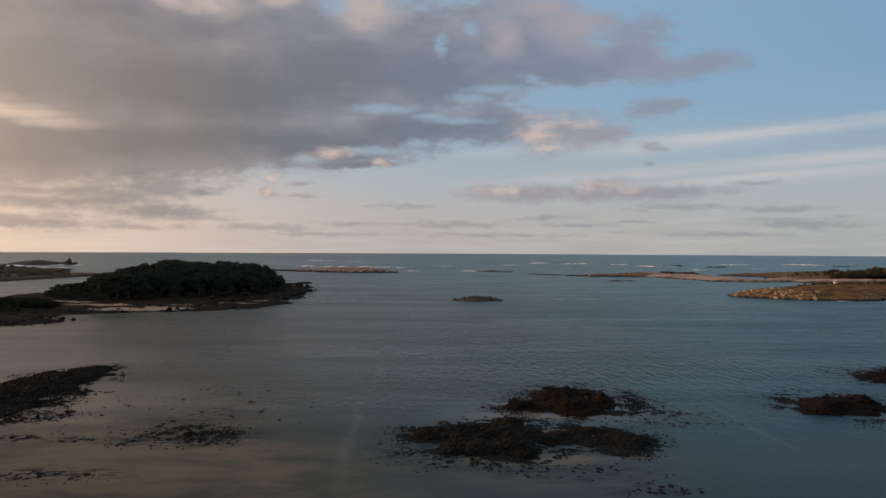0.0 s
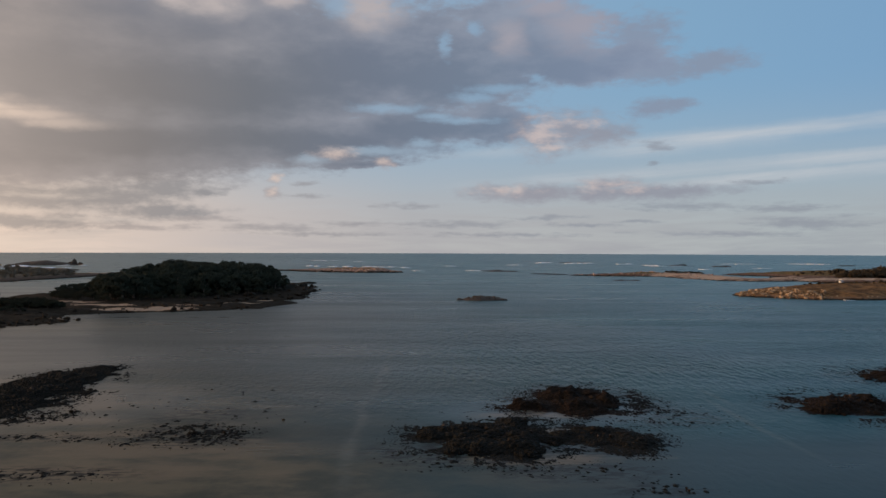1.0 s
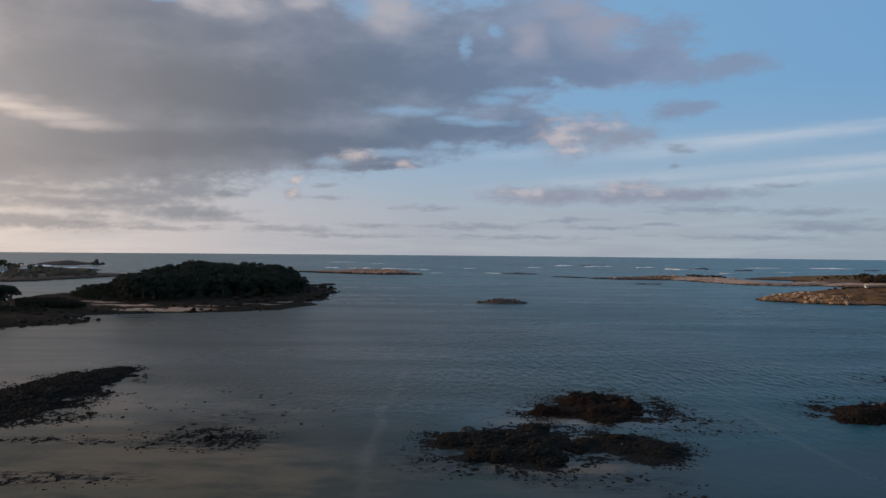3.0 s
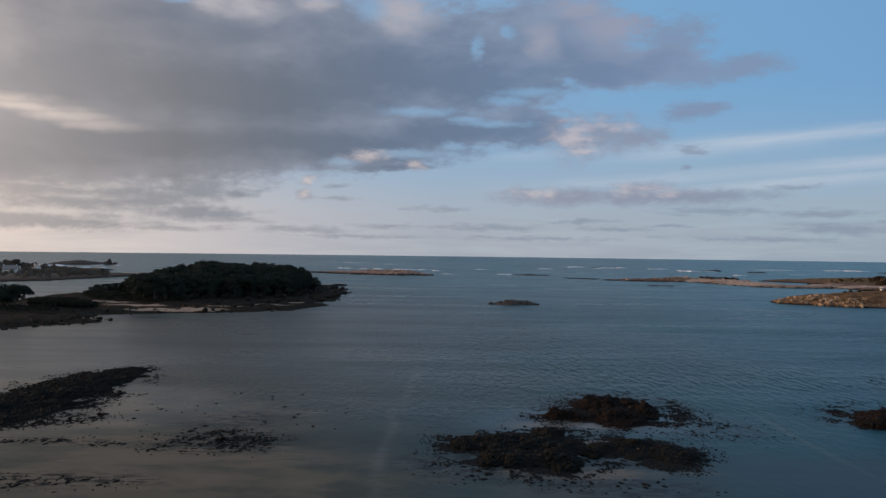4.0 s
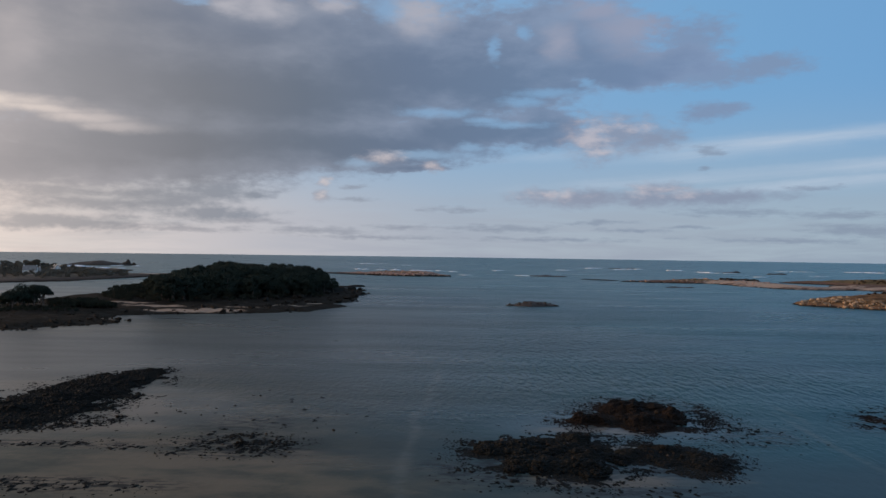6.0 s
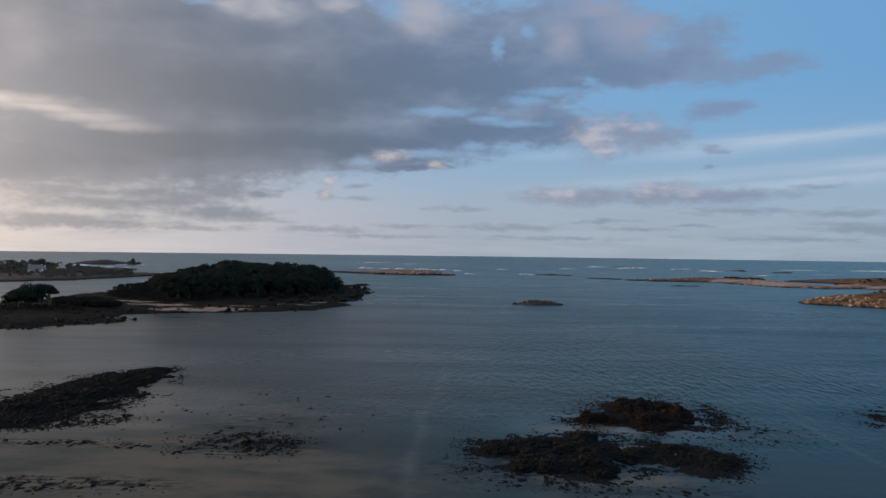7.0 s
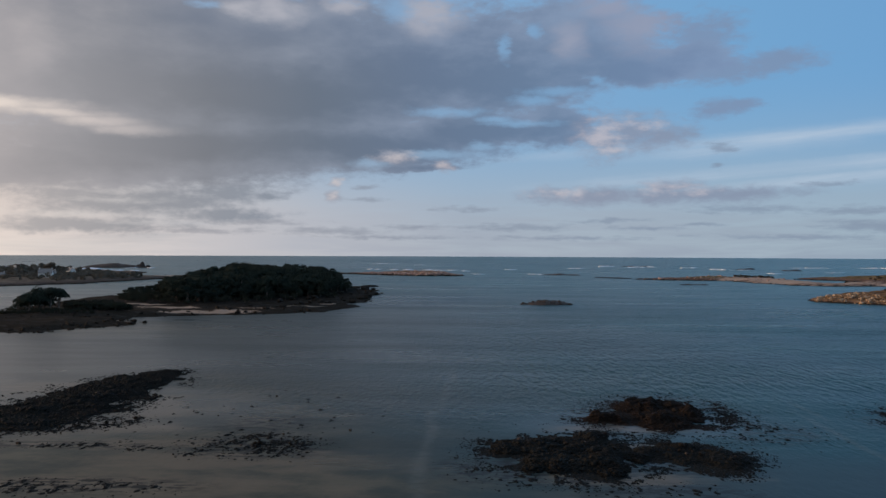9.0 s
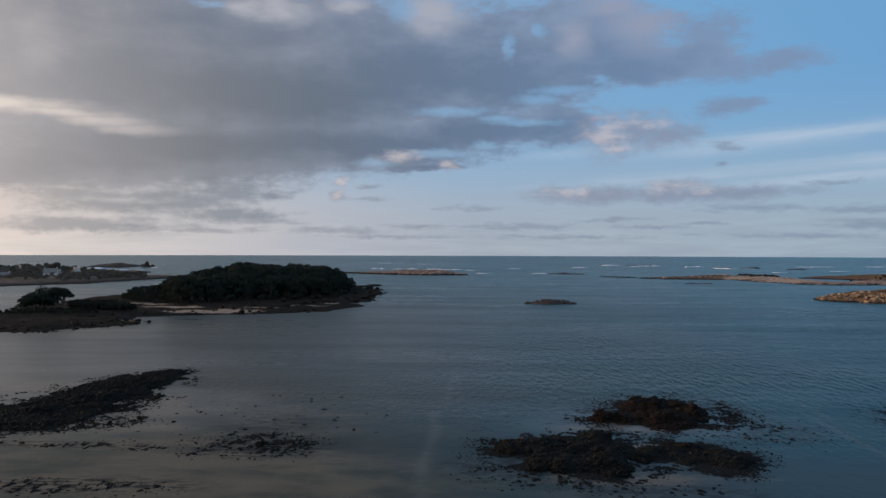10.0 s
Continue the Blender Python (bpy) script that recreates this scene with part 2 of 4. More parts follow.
crest = covered(CRESTS, half_bent, curd, 1.6, 1.5, 0.0)
bank_colour = N.mix(N.math("MULTIPLY", crest, 0.66), bank_colour, across([(-0.4, (5.4, 4.8, 4.6)), (0.0, (4.7, 4.3, 4.4)), (0.15, (3.3, 3.2, 3.8))]))
gap = covered(SLITS, N.vec("ADD", place, N.vec("MULTIPLY", fray2, (0.8, 0.4, 0.0))), curd, 1.6, 1.6, 0.0)
bank_colour = N.mix(N.math("MULTIPLY", gap, 0.92), bank_colour, across([(-0.55, (9.0, 7.2, 5.7)), (-0.42, (6.2, 5.1, 4.4)), (-0.32, (3.0, 2.75, 2.7)), (0.0, (3.0, 3.1, 3.6))]))
holed = N.vec("ADD", bent_small, N.vec("MULTIPLY", fray2, (0.35, 0.2, 0.0)))
hole = covered(HOLES, holed, mixed, 3.0, 2.0, 0.2, 0.25)
bank = N.math("MULTIPLY", bank, N.math("SUBTRACT", 1.0, N.math("MULTIPLY", hole, 0.72)))
air = N.mix(N.math("MULTIPLY", bank, 0.96), air, bank_colour)
# small clouds, pink where the sun reaches them
puff = covered(PUFFS, bent_small, mixed, 2.6, 1.5, 0.25, 0.2)
puff_lit = N.step(N.math("SUBTRACT", N.near(bent_small, LIT, 0.2), N.math("MULTIPLY", small_relief, 5.0)), 1.7, -0.3)
puff_colour = N.mix(puff_lit, across([(-0.2, (3.2, 3.0, 3.2)), (0.05, (2.7, 2.7, 3.2)), (0.3, (2.4, 2.6, 3.25))]), across([(-0.3, (6.0, 5.1, 4.6)), (0.1, (5.3, 4.5, 4.4)), (0.27, (4.7, 4.1, 4.2))]))
air = N.mix(N.math("MULTIPLY", puff, 0.82), air, puff_colour)
background = N.node("ShaderNodeBackground")
N.put(background.inputs[0], air)
background.inputs[1].default_value = 0.1
N.put(N.node("ShaderNodeOutputWorld").inputs[0], background.outputs[0])

sun = new("sun", bpy.data.lights.new("sun", "SUN"))
sun.data.energy, sun.data.angle, sun.data.color = 2.6, radians(0.6), (1.0, 0.62, 0.36)
toward = Vector((math.sin(SUN_AZ) * math.cos(SUN_EL), math.cos(SUN_AZ) * math.cos(SUN_EL), math.sin(SUN_EL)))
sun.matrix_world = look(toward * 500, (0, 0, 0))


# ---- materials ----
def material(name, rough=0.8):
    m = bpy.data.materials.new(name)
    m.use_nodes = True
    n = Net(m.node_tree)
    shade = m.node_tree.nodes["Principled BSDF"]
    shade.inputs["Roughness"].default_value = rough
    return m, n, shade


def bump(n, shade, height, strength, distance):
    b = n.node("ShaderNodeBump")
    b.inputs["Strength"].default_value, b.inputs["Distance"].default_value = strength, distance
    n.put(b.inputs["Height"], height)
    n.put(shade.inputs["Normal"], b.outputs[0])


def spot(n):
    return n.node("ShaderNodeNewGeometry").outputs["Position"]


def dappled(name, a, b, scale, rough=0.85, detail_scale=None, c=None, relief=0.3, distance=0.2, gloss=0.4, own=0.0):
    """Two colours in patches, broken by a finer grain."""
    m, n, shade = material(name, rough)
    p = spot(n)
    big = n.noise(p, scale, 5.0, 0.6)
    fine = n.noise(p, detail_scale or scale * 9, 4.0, 0.65)
    shade.inputs["Specular IOR Level"].default_value = gloss
    colour = n.mix(n.step(big, 0.38, 0.62), a, b)
    colour = n.mix(n.step(fine, 0.45, 0.75), colour, c or tuple(min(1, v * 1.5) for v in b))
    if own:
        tone = n.node("ShaderNodeObjectInfo").outputs["Random"]
        colour = n.mix(1.0, colour, n.mix(tone, (own, own, own), (1.1, 1.08, 1.05)), "MULTIPLY")
    n.put(shade.inputs["Base Color"], colour)
    bump(n, shade, fine, relief, distance)
    return m


def tinted(name, dark, light, rough=0.9):
    """Foliage: every clump its own green, every tree its own tone."""
    m, n, shade = material(name, rough)
    geo = n.node("ShaderNodeNewGeometry")
    own = n.node("ShaderNodeObjectInfo").outputs["Random"]
    patch = n.noise(geo.outputs["Position"], 0.35, 3.0)
    f = n.math("ADD", n.math("MULTIPLY", geo.outputs["Random Per Island"], 0.55), n.math("MULTIPLY", own, 0.3))
    f = n.math("ADD", f, n.math("MULTIPLY", n.math("SUBTRACT", patch, 0.5), 0.8), clamp=True)
    n.put(shade.inputs["Base Color"], n.mix(f, dark, light))
    shade.inputs["Specular IOR Level"].default_value = 0.08
    return m


def shore(name, top_a, top_b, sand, weed_line=0.7, sand_line=1.6, beaches=(), rock_a=(0.17, 0.125, 0.095), rock_b=(0.30, 0.215, 0.155)):
    """Land: dark weed in the tide's reach, rock above it, sand on the beaches (x, y, rx, ry), turf on top."""
    m, n, shade = material(name, 0.9)
    p = spot(n)
    parts = n.node("ShaderNodeSeparateXYZ")
    n.put(parts.inputs[0], p)
    mid, fine = n.noise(p, 0.16, 5.0, 0.65), n.noise(p, 1.6, 4.0, 0.65)
    level = n.math("ADD", parts.outputs[2], n.math("MULTIPLY", n.math("SUBTRACT", mid, 0.5), 2.0))
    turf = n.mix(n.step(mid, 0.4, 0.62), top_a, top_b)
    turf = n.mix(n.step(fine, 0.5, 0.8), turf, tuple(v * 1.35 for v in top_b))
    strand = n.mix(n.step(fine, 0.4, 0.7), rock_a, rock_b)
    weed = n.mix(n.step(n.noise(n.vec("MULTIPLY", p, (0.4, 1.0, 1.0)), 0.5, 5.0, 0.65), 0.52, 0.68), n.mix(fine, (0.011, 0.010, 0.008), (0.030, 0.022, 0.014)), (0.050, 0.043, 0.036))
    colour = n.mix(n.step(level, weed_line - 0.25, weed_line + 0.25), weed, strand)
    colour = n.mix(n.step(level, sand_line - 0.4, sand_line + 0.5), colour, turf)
    if beaches:
        grain = n.mix(n.step(fine, 0.3, 0.7), sand, tuple(v * 0.82 for v in sand))
        reach = n.math("ADD", n.near(p, beaches, 0.2), n.math("MULTIPLY", n.math("SUBTRACT", n.noise(n.vec("MULTIPLY", p, (0.35, 1.0, 1.0)), 0.3, 5.0, 0.65), 0.5), 3.0))
        dry = n.math("MULTIPLY", n.step(reach, 1.05, 0.9), n.step(level, 0.25, 0.6))
        colour = n.mix(dry, colour, grain)
    n.put(shade.inputs["Base Color"], colour)
    shade.inputs["Specular IOR Level"].default_value = 0.03
    bump(n, shade, n.math("ADD", mid, n.math("MULTIPLY", fine, 0.5)), 0.6, 0.5)
    return m


GRANITE = dappled("granite", (0.30, 0.19, 0.105), (0.52, 0.365, 0.225), 0.35, 0.85, 3.0, (0.60, 0.45, 0.31), 0.6, 0.25, 0.2, 0.35)
PINK_GRANITE = dappled("pink_granite", (0.30, 0.185, 0.14), (0.52, 0.36, 0.28), 0.35, 0.85, 3.0, (0.66, 0.51, 0.42), 0.6, 0.25, 0.2, 0.6)
DARK_ROCK = dappled("wet_rock", (0.030, 0.023, 0.018), (0.065, 0.046, 0.034), 0.4, 0.7, 3.0, (0.10, 0.07, 0.05), 0.5, 0.25, 0.25)
WEEDY_ROCK = dappled("weedy_rock", (0.014, 0.011, 0.008), (0.030, 0.022, 0.015), 0.4, 0.7, 3.0, (0.045, 0.034, 0.025), 0.5, 0.25, 0.06)
WEED = dappled("bladder_wrack", (0.0075, 0.0078, 0.0070), (0.0115, 0.0115, 0.0098), 0.22, 0.7, 2.6, (0.018, 0.0165, 0.013), 0.7, 0.12, 0.05)
RED_WEED = dappled("red_wrack", (0.008, 0.0065, 0.005), (0.0155, 0.0108, 0.0080), 0.16, 0.7, 2.6, (0.023, 0.0155, 0.0115), 0.7, 0.12, 0.05)
FOLIAGE = tinted("pine_foliage", (0.028, 0.034, 0.026), (0.043, 0.052, 0.035))
SCRUB = tinted("scrub_foliage", (0.022, 0.025, 0.018), (0.048, 0.048, 0.030))
# headland foliage, its colour lightened to stand for haze over the distance
HAZED_LEAF = tinted("hazed_scrub_foliage", (0.12, 0.105, 0.080), (0.20, 0.165, 0.12))
HEATH_LEAF = tinted("heath_scrub_foliage", (0.050, 0.040, 0.027), (0.100, 0.078, 0.051))
BARK = dappled("bark", (0.06, 0.045, 0.035), (0.11, 0.085, 0.065), 1.2, 0.9)
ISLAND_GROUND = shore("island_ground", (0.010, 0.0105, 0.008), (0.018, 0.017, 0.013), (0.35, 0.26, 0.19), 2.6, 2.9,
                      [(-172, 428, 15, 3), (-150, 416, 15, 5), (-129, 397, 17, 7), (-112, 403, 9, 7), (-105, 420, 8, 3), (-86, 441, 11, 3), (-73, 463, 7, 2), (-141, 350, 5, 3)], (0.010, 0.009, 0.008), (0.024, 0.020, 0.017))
# turf on the headland carries a little distance haze in its lighter colour
VILLAGE_GROUND = shore("village_ground", (0.09, 0.070, 0.052), (0.17, 0.13, 0.095), (0.45, 0.36, 0.28), 0.9, 2.0,
                       [(-300, 985, 50, 30), (-335, 935, 20, 20)], (0.07, 0.052, 0.042), (0.12, 0.09, 0.072))
HEATH_GROUND = shore("heath_ground", (0.085, 0.060, 0.028), (0.19, 0.125, 0.060), (0.44, 0.32, 0.235), 0.9, 2.6,
                     [(330, 840, 60, 60), (300, 905, 40, 25), (225, 1000, 40, 14), (420, 775, 70, 20)], (0.085, 0.05, 0.035), (0.26, 0.165, 0.115))
ISLET_GROUND = shore("islet_ground", (0.075, 0.041, 0.020), (0.215, 0.118, 0.052), (0.36, 0.26, 0.18), 0.8, 1.8, (), (0.13, 0.075, 0.045), (0.28, 0.17, 0.10))
PINK_GROUND = shore("pink_granite_ground", (0.12, 0.075, 0.04), (0.24, 0.155, 0.09), (0.5, 0.37, 0.27), 1.5, 3.8, (), (0.16, 0.10, 0.075), (0.48, 0.33, 0.26))
WHITEWASH = dappled("whitewash", (0.78, 0.70, 0.60), (0.84, 0.77, 0.67), 0.6, 0.8, 4.0, (0.86, 0.80, 0.71), 0.1, 0.02)
SLATE = dappled("slate", (0.16, 0.145, 0.13), (0.22, 0.20, 0.18), 0.8, 0.55, 5.0, None, 0.2, 0.03)
PANE = material("window_glass", 0.08)[0]
PANE.node_tree.nodes["Principled BSDF"].inputs["Base Color"].default_value = (0.02, 0.025, 0.03, 1)
DOOR_PAINT = dappled("door_paint", (0.05, 0.10, 0.16), (0.06, 0.12, 0.18), 2.0, 0.5)
FOAM = dappled("sea_foam", (0.76, 0.79, 0.82), (0.84, 0.86, 0.88), 0.2, 0.9, 1.5, (0.90, 0.92, 0.93), 0.4, 0.3)

# water: murky green-grey, sand showing through the shallows, ripples at three sizes
WATER, n, shade = material("sea_water", 0.18)
p = spot(n)
deep = n.mix(n.step(n.noise(n.vec("MULTIPLY", p, (0.6, 1.0, 1.0)), 0.008, 5.0, 0.6), 0.35, 0.65), (0.002, 0.036, 0.053), (0.003, 0.058, 0.068))
murk = n.node("ShaderNodeSeparateXYZ")
n.put(murk.inputs[0], p)
inshore = n.math("ADD", n.math("SUBTRACT", murk.outputs[0], n.math("MULTIPLY", murk.outputs[1], 0.10)), n.math("MULTIPLY", n.math("SUBTRACT", n.noise(p, 0.012, 5.0, 0.6), 0.5), 160.0))
deep = n.mix(n.math("MULTIPLY", n.step(inshore, 80.0, -90.0), n.step(murk.outputs[1], 1500.0, 500.0)), deep, (0.042, 0.046, 0.037))
# base colour brightens to teal with distance, to lift the far water
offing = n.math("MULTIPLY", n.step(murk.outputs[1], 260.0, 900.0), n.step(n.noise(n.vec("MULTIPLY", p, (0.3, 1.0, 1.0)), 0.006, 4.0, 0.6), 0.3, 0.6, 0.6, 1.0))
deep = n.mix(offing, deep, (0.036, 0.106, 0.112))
SHALLOWS = [(60, 108, 70, 26), (-85, 140, 75, 75), (-35, 105, 45, 35), (-150, 320, 60, 40)]
BARS = [(-7.6, 118, 1.1, 20), (-7.5, 148, 0.9, 22), (-6.2, 182, 1.0, 18), (-4.6, 206, 1.2, 14), (-14, 232, 11, 2.0), (-120, 272, 22, 3.0), (60, 140, 0.8, 24), (63, 165, 0.8, 10)]
shoal = n.math("ADD", n.near(p, SHALLOWS, 0.3), n.math("MULTIPLY", n.math("SUBTRACT", n.noise(p, 0.03, 5.0), 0.5), 0.9))
mottle = n.noise(n.vec("MULTIPLY", p, (0.7, 1.0, 1.0)), 0.11, 6.0, 0.65)
bottom = n.mix(n.step(mottle, 0.40, 0.62), (0.050, 0.054, 0.041), (0.112, 0.098, 0.067))
bottom = n.mix(n.step(murk.outputs[0], -10.0, 45.0), bottom, (0.024, 0.043, 0.049))
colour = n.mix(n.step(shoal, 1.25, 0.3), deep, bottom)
# wet sand almost bare between the reefs
SANDS = [(24, 133, 10, 3), (26, 147, 14, 4), (-60, 144, 13, 5), (-90, 186, 16, 8), (-58, 156, 6, 9), (-52, 132, 20, 4), (-38, 122, 22, 7), (-45, 110, 30, 6), (20, 115, 14, 3), (-62, 168, 8, 8)]
bare = n.math("ADD", n.near(p, SANDS, 0.2), n.math("MULTIPLY", n.math("SUBTRACT", n.noise(n.vec("MULTIPLY", p, (0.5, 1.0, 1.0)), 0.22, 6.0, 0.65), 0.5), 2.6))
colour = n.mix(n.math("MULTIPLY", n.step(bare, 1.3, 0.3), 0.8), colour, (0.150, 0.120, 0.082))
sway = n.node("ShaderNodeCombineXYZ")
n.put(sway.inputs[0], n.math("MULTIPLY", n.math("SUBTRACT", n.noise(p, 0.03, 3.0), 0.5), 5.0))
# weed beds under the surface
BEDS = [(36, 163, 17, 22), (2, 120, 9, 10), (12, 122, 15, 14), (30, 126, 14, 12), (24, 152, 10, 7), (-33, 132, 14, 10), (-50, 109, 18, 4.5), (-64, 131, 18, 3.0), (-36, 148, 12, 9), (82, 154, 17, 14), (47, 146, 12, 12), (-74, 146, 16, 10), (24, 108, 14, 6), (32, 99, 8, 4), (110, 190, 14, 14)]
flecks = n.noise(n.vec("MULTIPLY", p, (0.45, 1.0, 1.0)), 0.75, 5.0, 0.62)
beds = n.math("MULTIPLY", n.step(n.near(p, BEDS, 0.2), 1.15, 0.5), n.step(flecks, 0.46, 0.56))
colour = n.mix(n.math("MULTIPLY", beds, 0.92), colour, (0.010, 0.010, 0.009))
bars = n.near(n.vec("ADD", p, sway.outputs[0]), BARS, 0.1)
colour = n.mix(n.math("MULTIPLY", n.math("MULTIPLY", n.step(bars, 1.6, 0.1), n.step(flecks, 0.25, 0.6)), 0.5), colour, (0.12, 0.125, 0.11))
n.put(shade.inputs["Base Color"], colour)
shade.inputs["IOR"].default_value = 1.333
CALM = [(-1500, 3600, 1300, 1600), (-700, 1800, 650, 750), (370, 497, 110, 20), (-330, 600, 170, 190), (-195, 265, 95, 80), (-420, 300, 250, 300), (-125, 220, 60, 50), (26, 150, 20, 14), (-72, 160, 34, 26)]
calm = n.step(n.near(p, CALM, 0.3), 0.6, 1.3, 0.28, 1.0)
wind = n.step(n.noise(n.vec("MULTIPLY", p, (0.5, 1.0, 1.0)), 0.02, 4.0, 0.6), 0.34, 0.66, 0.6, 1.1)
chop = n.noise(n.vec("MULTIPLY", p, (1.0, 0.4, 1.0)), 0.8, 3.0, 0.6, 0.6)
swell = n.noise(n.vec("MULTIPLY", p, (0.35, 1.0, 1.0)), 0.09, 3.0, 0.5)
dapple = n.noise(n.vec("MULTIPLY", p, (0.9, 0.22, 1.0)), 0.8, 2.0, 0.5, 0.5)
height = n.math("ADD", n.math("MULTIPLY", n.math("MULTIPLY", chop, wind), 0.75), n.math("MULTIPLY", swell, 0.12))
lee = n.node("ShaderNodeSeparateXYZ")
n.put(lee.inputs[0], p)
ruffle = n.step(n.math("ADD", lee.outputs[0], n.math("MULTIPLY", n.noise(p, 0.015, 3.0), 120.0)), -60.0, 130.0, 0.35, 1.1)
glass = n.step(n.math("ADD", lee.outputs[1], n.math("MULTIPLY", n.noise(n.vec("MULTIPLY", p, (0.4, 1.0, 1.0)), 0.04, 4.0, 0.6), 70.0)), 150.0, 235.0, 0.07, 1.0)
height = n.math("MULTIPLY", n.math("MULTIPLY", n.math("MULTIPLY", height, calm), ruffle), glass)
breeze = n.math("MULTIPLY", n.step(lee.outputs[0], -40.0, 40.0), n.math("MULTIPLY", n.step(lee.outputs[1], 150.0, 210.0), n.step(lee.outputs[1], 700.0, 330.0)))
patchy = n.step(n.noise(n.vec("MULTIPLY", p, (0.5, 1.0, 1.0)), 0.013, 4.0, 0.6), 0.35, 0.6, 0.3, 1.0)
height = n.math("ADD", height, n.math("MULTIPLY", n.math("MULTIPLY", dapple, breeze), n.math("MULTIPLY", patchy, 2.4)))
n.put(shade.inputs["Specular Tint"], n.mix(n.step(calm, 0.28, 1.0), (0.80, 0.96, 1.0), (0.42, 0.96, 1.0)))
inshore_dull = n.math("MULTIPLY", n.math("POWER", n.step(murk.outputs[1], 250.0, 120.0), 2.0), n.step(murk.outputs[0], 20.0, -30.0, 0.9, 1.15))
n.put(shade.inputs["Specular IOR Level"], n.math("MULTIPLY", n.step(calm, 0.28, 1.0, 0.52, 0.20), n.math("SUBTRACT", 1.0, n.math("MULTIPLY", inshore_dull, 0.74))))
gusts = n.noise(n.vec("MULTIPLY", p, (0.25, 1.0, 1.0)), 0.035, 5.0, 0.6)
n.put(shade.inputs["Roughness"], n.step(gusts, 0.35, 0.65, 0.27, 0.34))
bump(n, shade, height, 0.9, 1.0)


# ---- building helpers ----
def vnoise(x, y, seed=0):
    """Smooth value noise of arrays, 0 to 1."""
    xi, yi = np.floor(x), np.floor(y)
    fx, fy = x - xi, y - yi
    fx, fy = fx * fx * (3 - 2 * fx), fy * fy * (3 - 2 * fy)

    def corner(a, b):
        v = np.sin(a * 127.1 + b * 311.7 + seed * 74.7) * 43758.5453
        return v - np.floor(v)

    low_row = corner(xi, yi) * (1 - fx) + corner(xi + 1, yi) * fx
    top_row = corner(xi, yi + 1) * (1 - fx) + corner(xi + 1, yi + 1) * fx
    return low_row * (1 - fy) + top_row * fy


def fbm(x, y, size, seed=0, octaves=5, gain=0.55):
    total, amount, norm = 0.0, 1.0, 0.0
    for k in range(octaves):
        total = total + amount * vnoise(x / size * 2**k + 17.3 * k, y / size * 2**k - 9.1 * k, seed + k)
        norm += amount
        amount *= gain
    return total / norm


def from_arrays(name, verts, faces, mat, smooth=False):
    me = bpy.data.meshes.new(name)
    me.from_pydata(np.asarray(verts).tolist(), [], np.asarray(faces).tolist() if not isinstance(faces, list) else faces)
    me.materials.append(mat)
    if smooth:
        me.polygons.foreach_set("use_smooth", [True] * len(me.polygons))
    me.update()
    return me


def part(name, mesh, parent, label="", kind=""):
    ob = new(name, mesh)
    ob.parent = parent
    return tagged(ob, label, kind=kind)


def thing(name, x, y, z, label, category, group="", kind=""):
    ob = new(name)
    ob.location = (x, y, z)
    return tagged(ob, label, category, group, kind)


def ball(level):
    bm = bmesh.new()
    bmesh.ops.create_icosphere(bm, subdivisions=level, radius=1.0)
    v = np.array([q.co[:] for q in bm.verts])
    f = np.array([[q.index for q in g.verts] for g in bm.faces])
    bm.free()
    return v, f


BALL1, BALL2 = ball(1), ball(2)


def lumpy(seed, level=2, rough=0.3, flat=0.75, facet=0.0):
    """A boulder's points: a ball pushed in and out, squashed and cut by flat faces."""
    r = np.random.RandomState(seed)
    v, f = (BALL1, BALL2)[level - 1]
    v = v.copy()
    for k in range(5):
        way = r.normal(size=3)
        way /= np.linalg.norm(way)
        v += np.outer(np.clip(v @ way, 0, None) ** 2 * r.uniform(-rough, rough), way)
    for k in range(int(14 * facet)):
        way = r.normal(size=3)
        way /= np.linalg.norm(way)
        over = np.clip(v @ way - r.uniform(0.45, 0.8), 0, None)
        v -= np.outer(over * 0.9, way)
    v += r.normal(scale=0.04, size=v.shape)
    v *= (r.uniform(0.85, 1.25), r.uniform(0.75, 1.0), flat)
    return v, f


BOULDERS = [from_arrays("boulder", *lumpy(s, 2, 0.35, 0.8, 1.0), GRANITE) for s in range(7)]
PINK_BOULDERS = [from_arrays("pink_boulder", *lumpy(70 + s, 2, 0.35, 0.6, 1.0), PINK_GRANITE) for s in range(6)]
DARK_BOULDERS = [from_arrays("dark_boulder", *lumpy(40 + s, 2, 0.35, 0.75, 1.0), DARK_ROCK) for s in range(5)]
WEEDY_BOULDERS = [from_arrays("weedy_boulder", *lumpy(50 + s, 2, 0.35, 0.7, 0.8), WEEDY_ROCK) for s in range(5)]


def ridge(x, y, spines):
    """Height of land whose backbone runs through (x, y, radius, height) nodes."""
    z = np.full(np.shape(x), -9.0)
    for nodes in spines:
        for a, b in zip(nodes[:-1], nodes[1:]):
            dx, dy = b[0] - a[0], b[1] - a[1]
            t = np.clip(((x - a[0]) * dx + (y - a[1]) * dy) / (dx * dx + dy * dy), 0, 1)
            s = 1 - np.hypot(x - a[0] - t * dx, y - a[1] - t * dy) / (a[2] + t * (b[2] - a[2]))
            rise = np.where(s > 0, np.clip(s, 0, 1) ** 0.8 * (1.6 - 0.6 * np.clip(s, 0, 1)), 3 * s)
            z = np.maximum(z, (a[3] + t * (b[3] - a[3])) * rise)
    return z


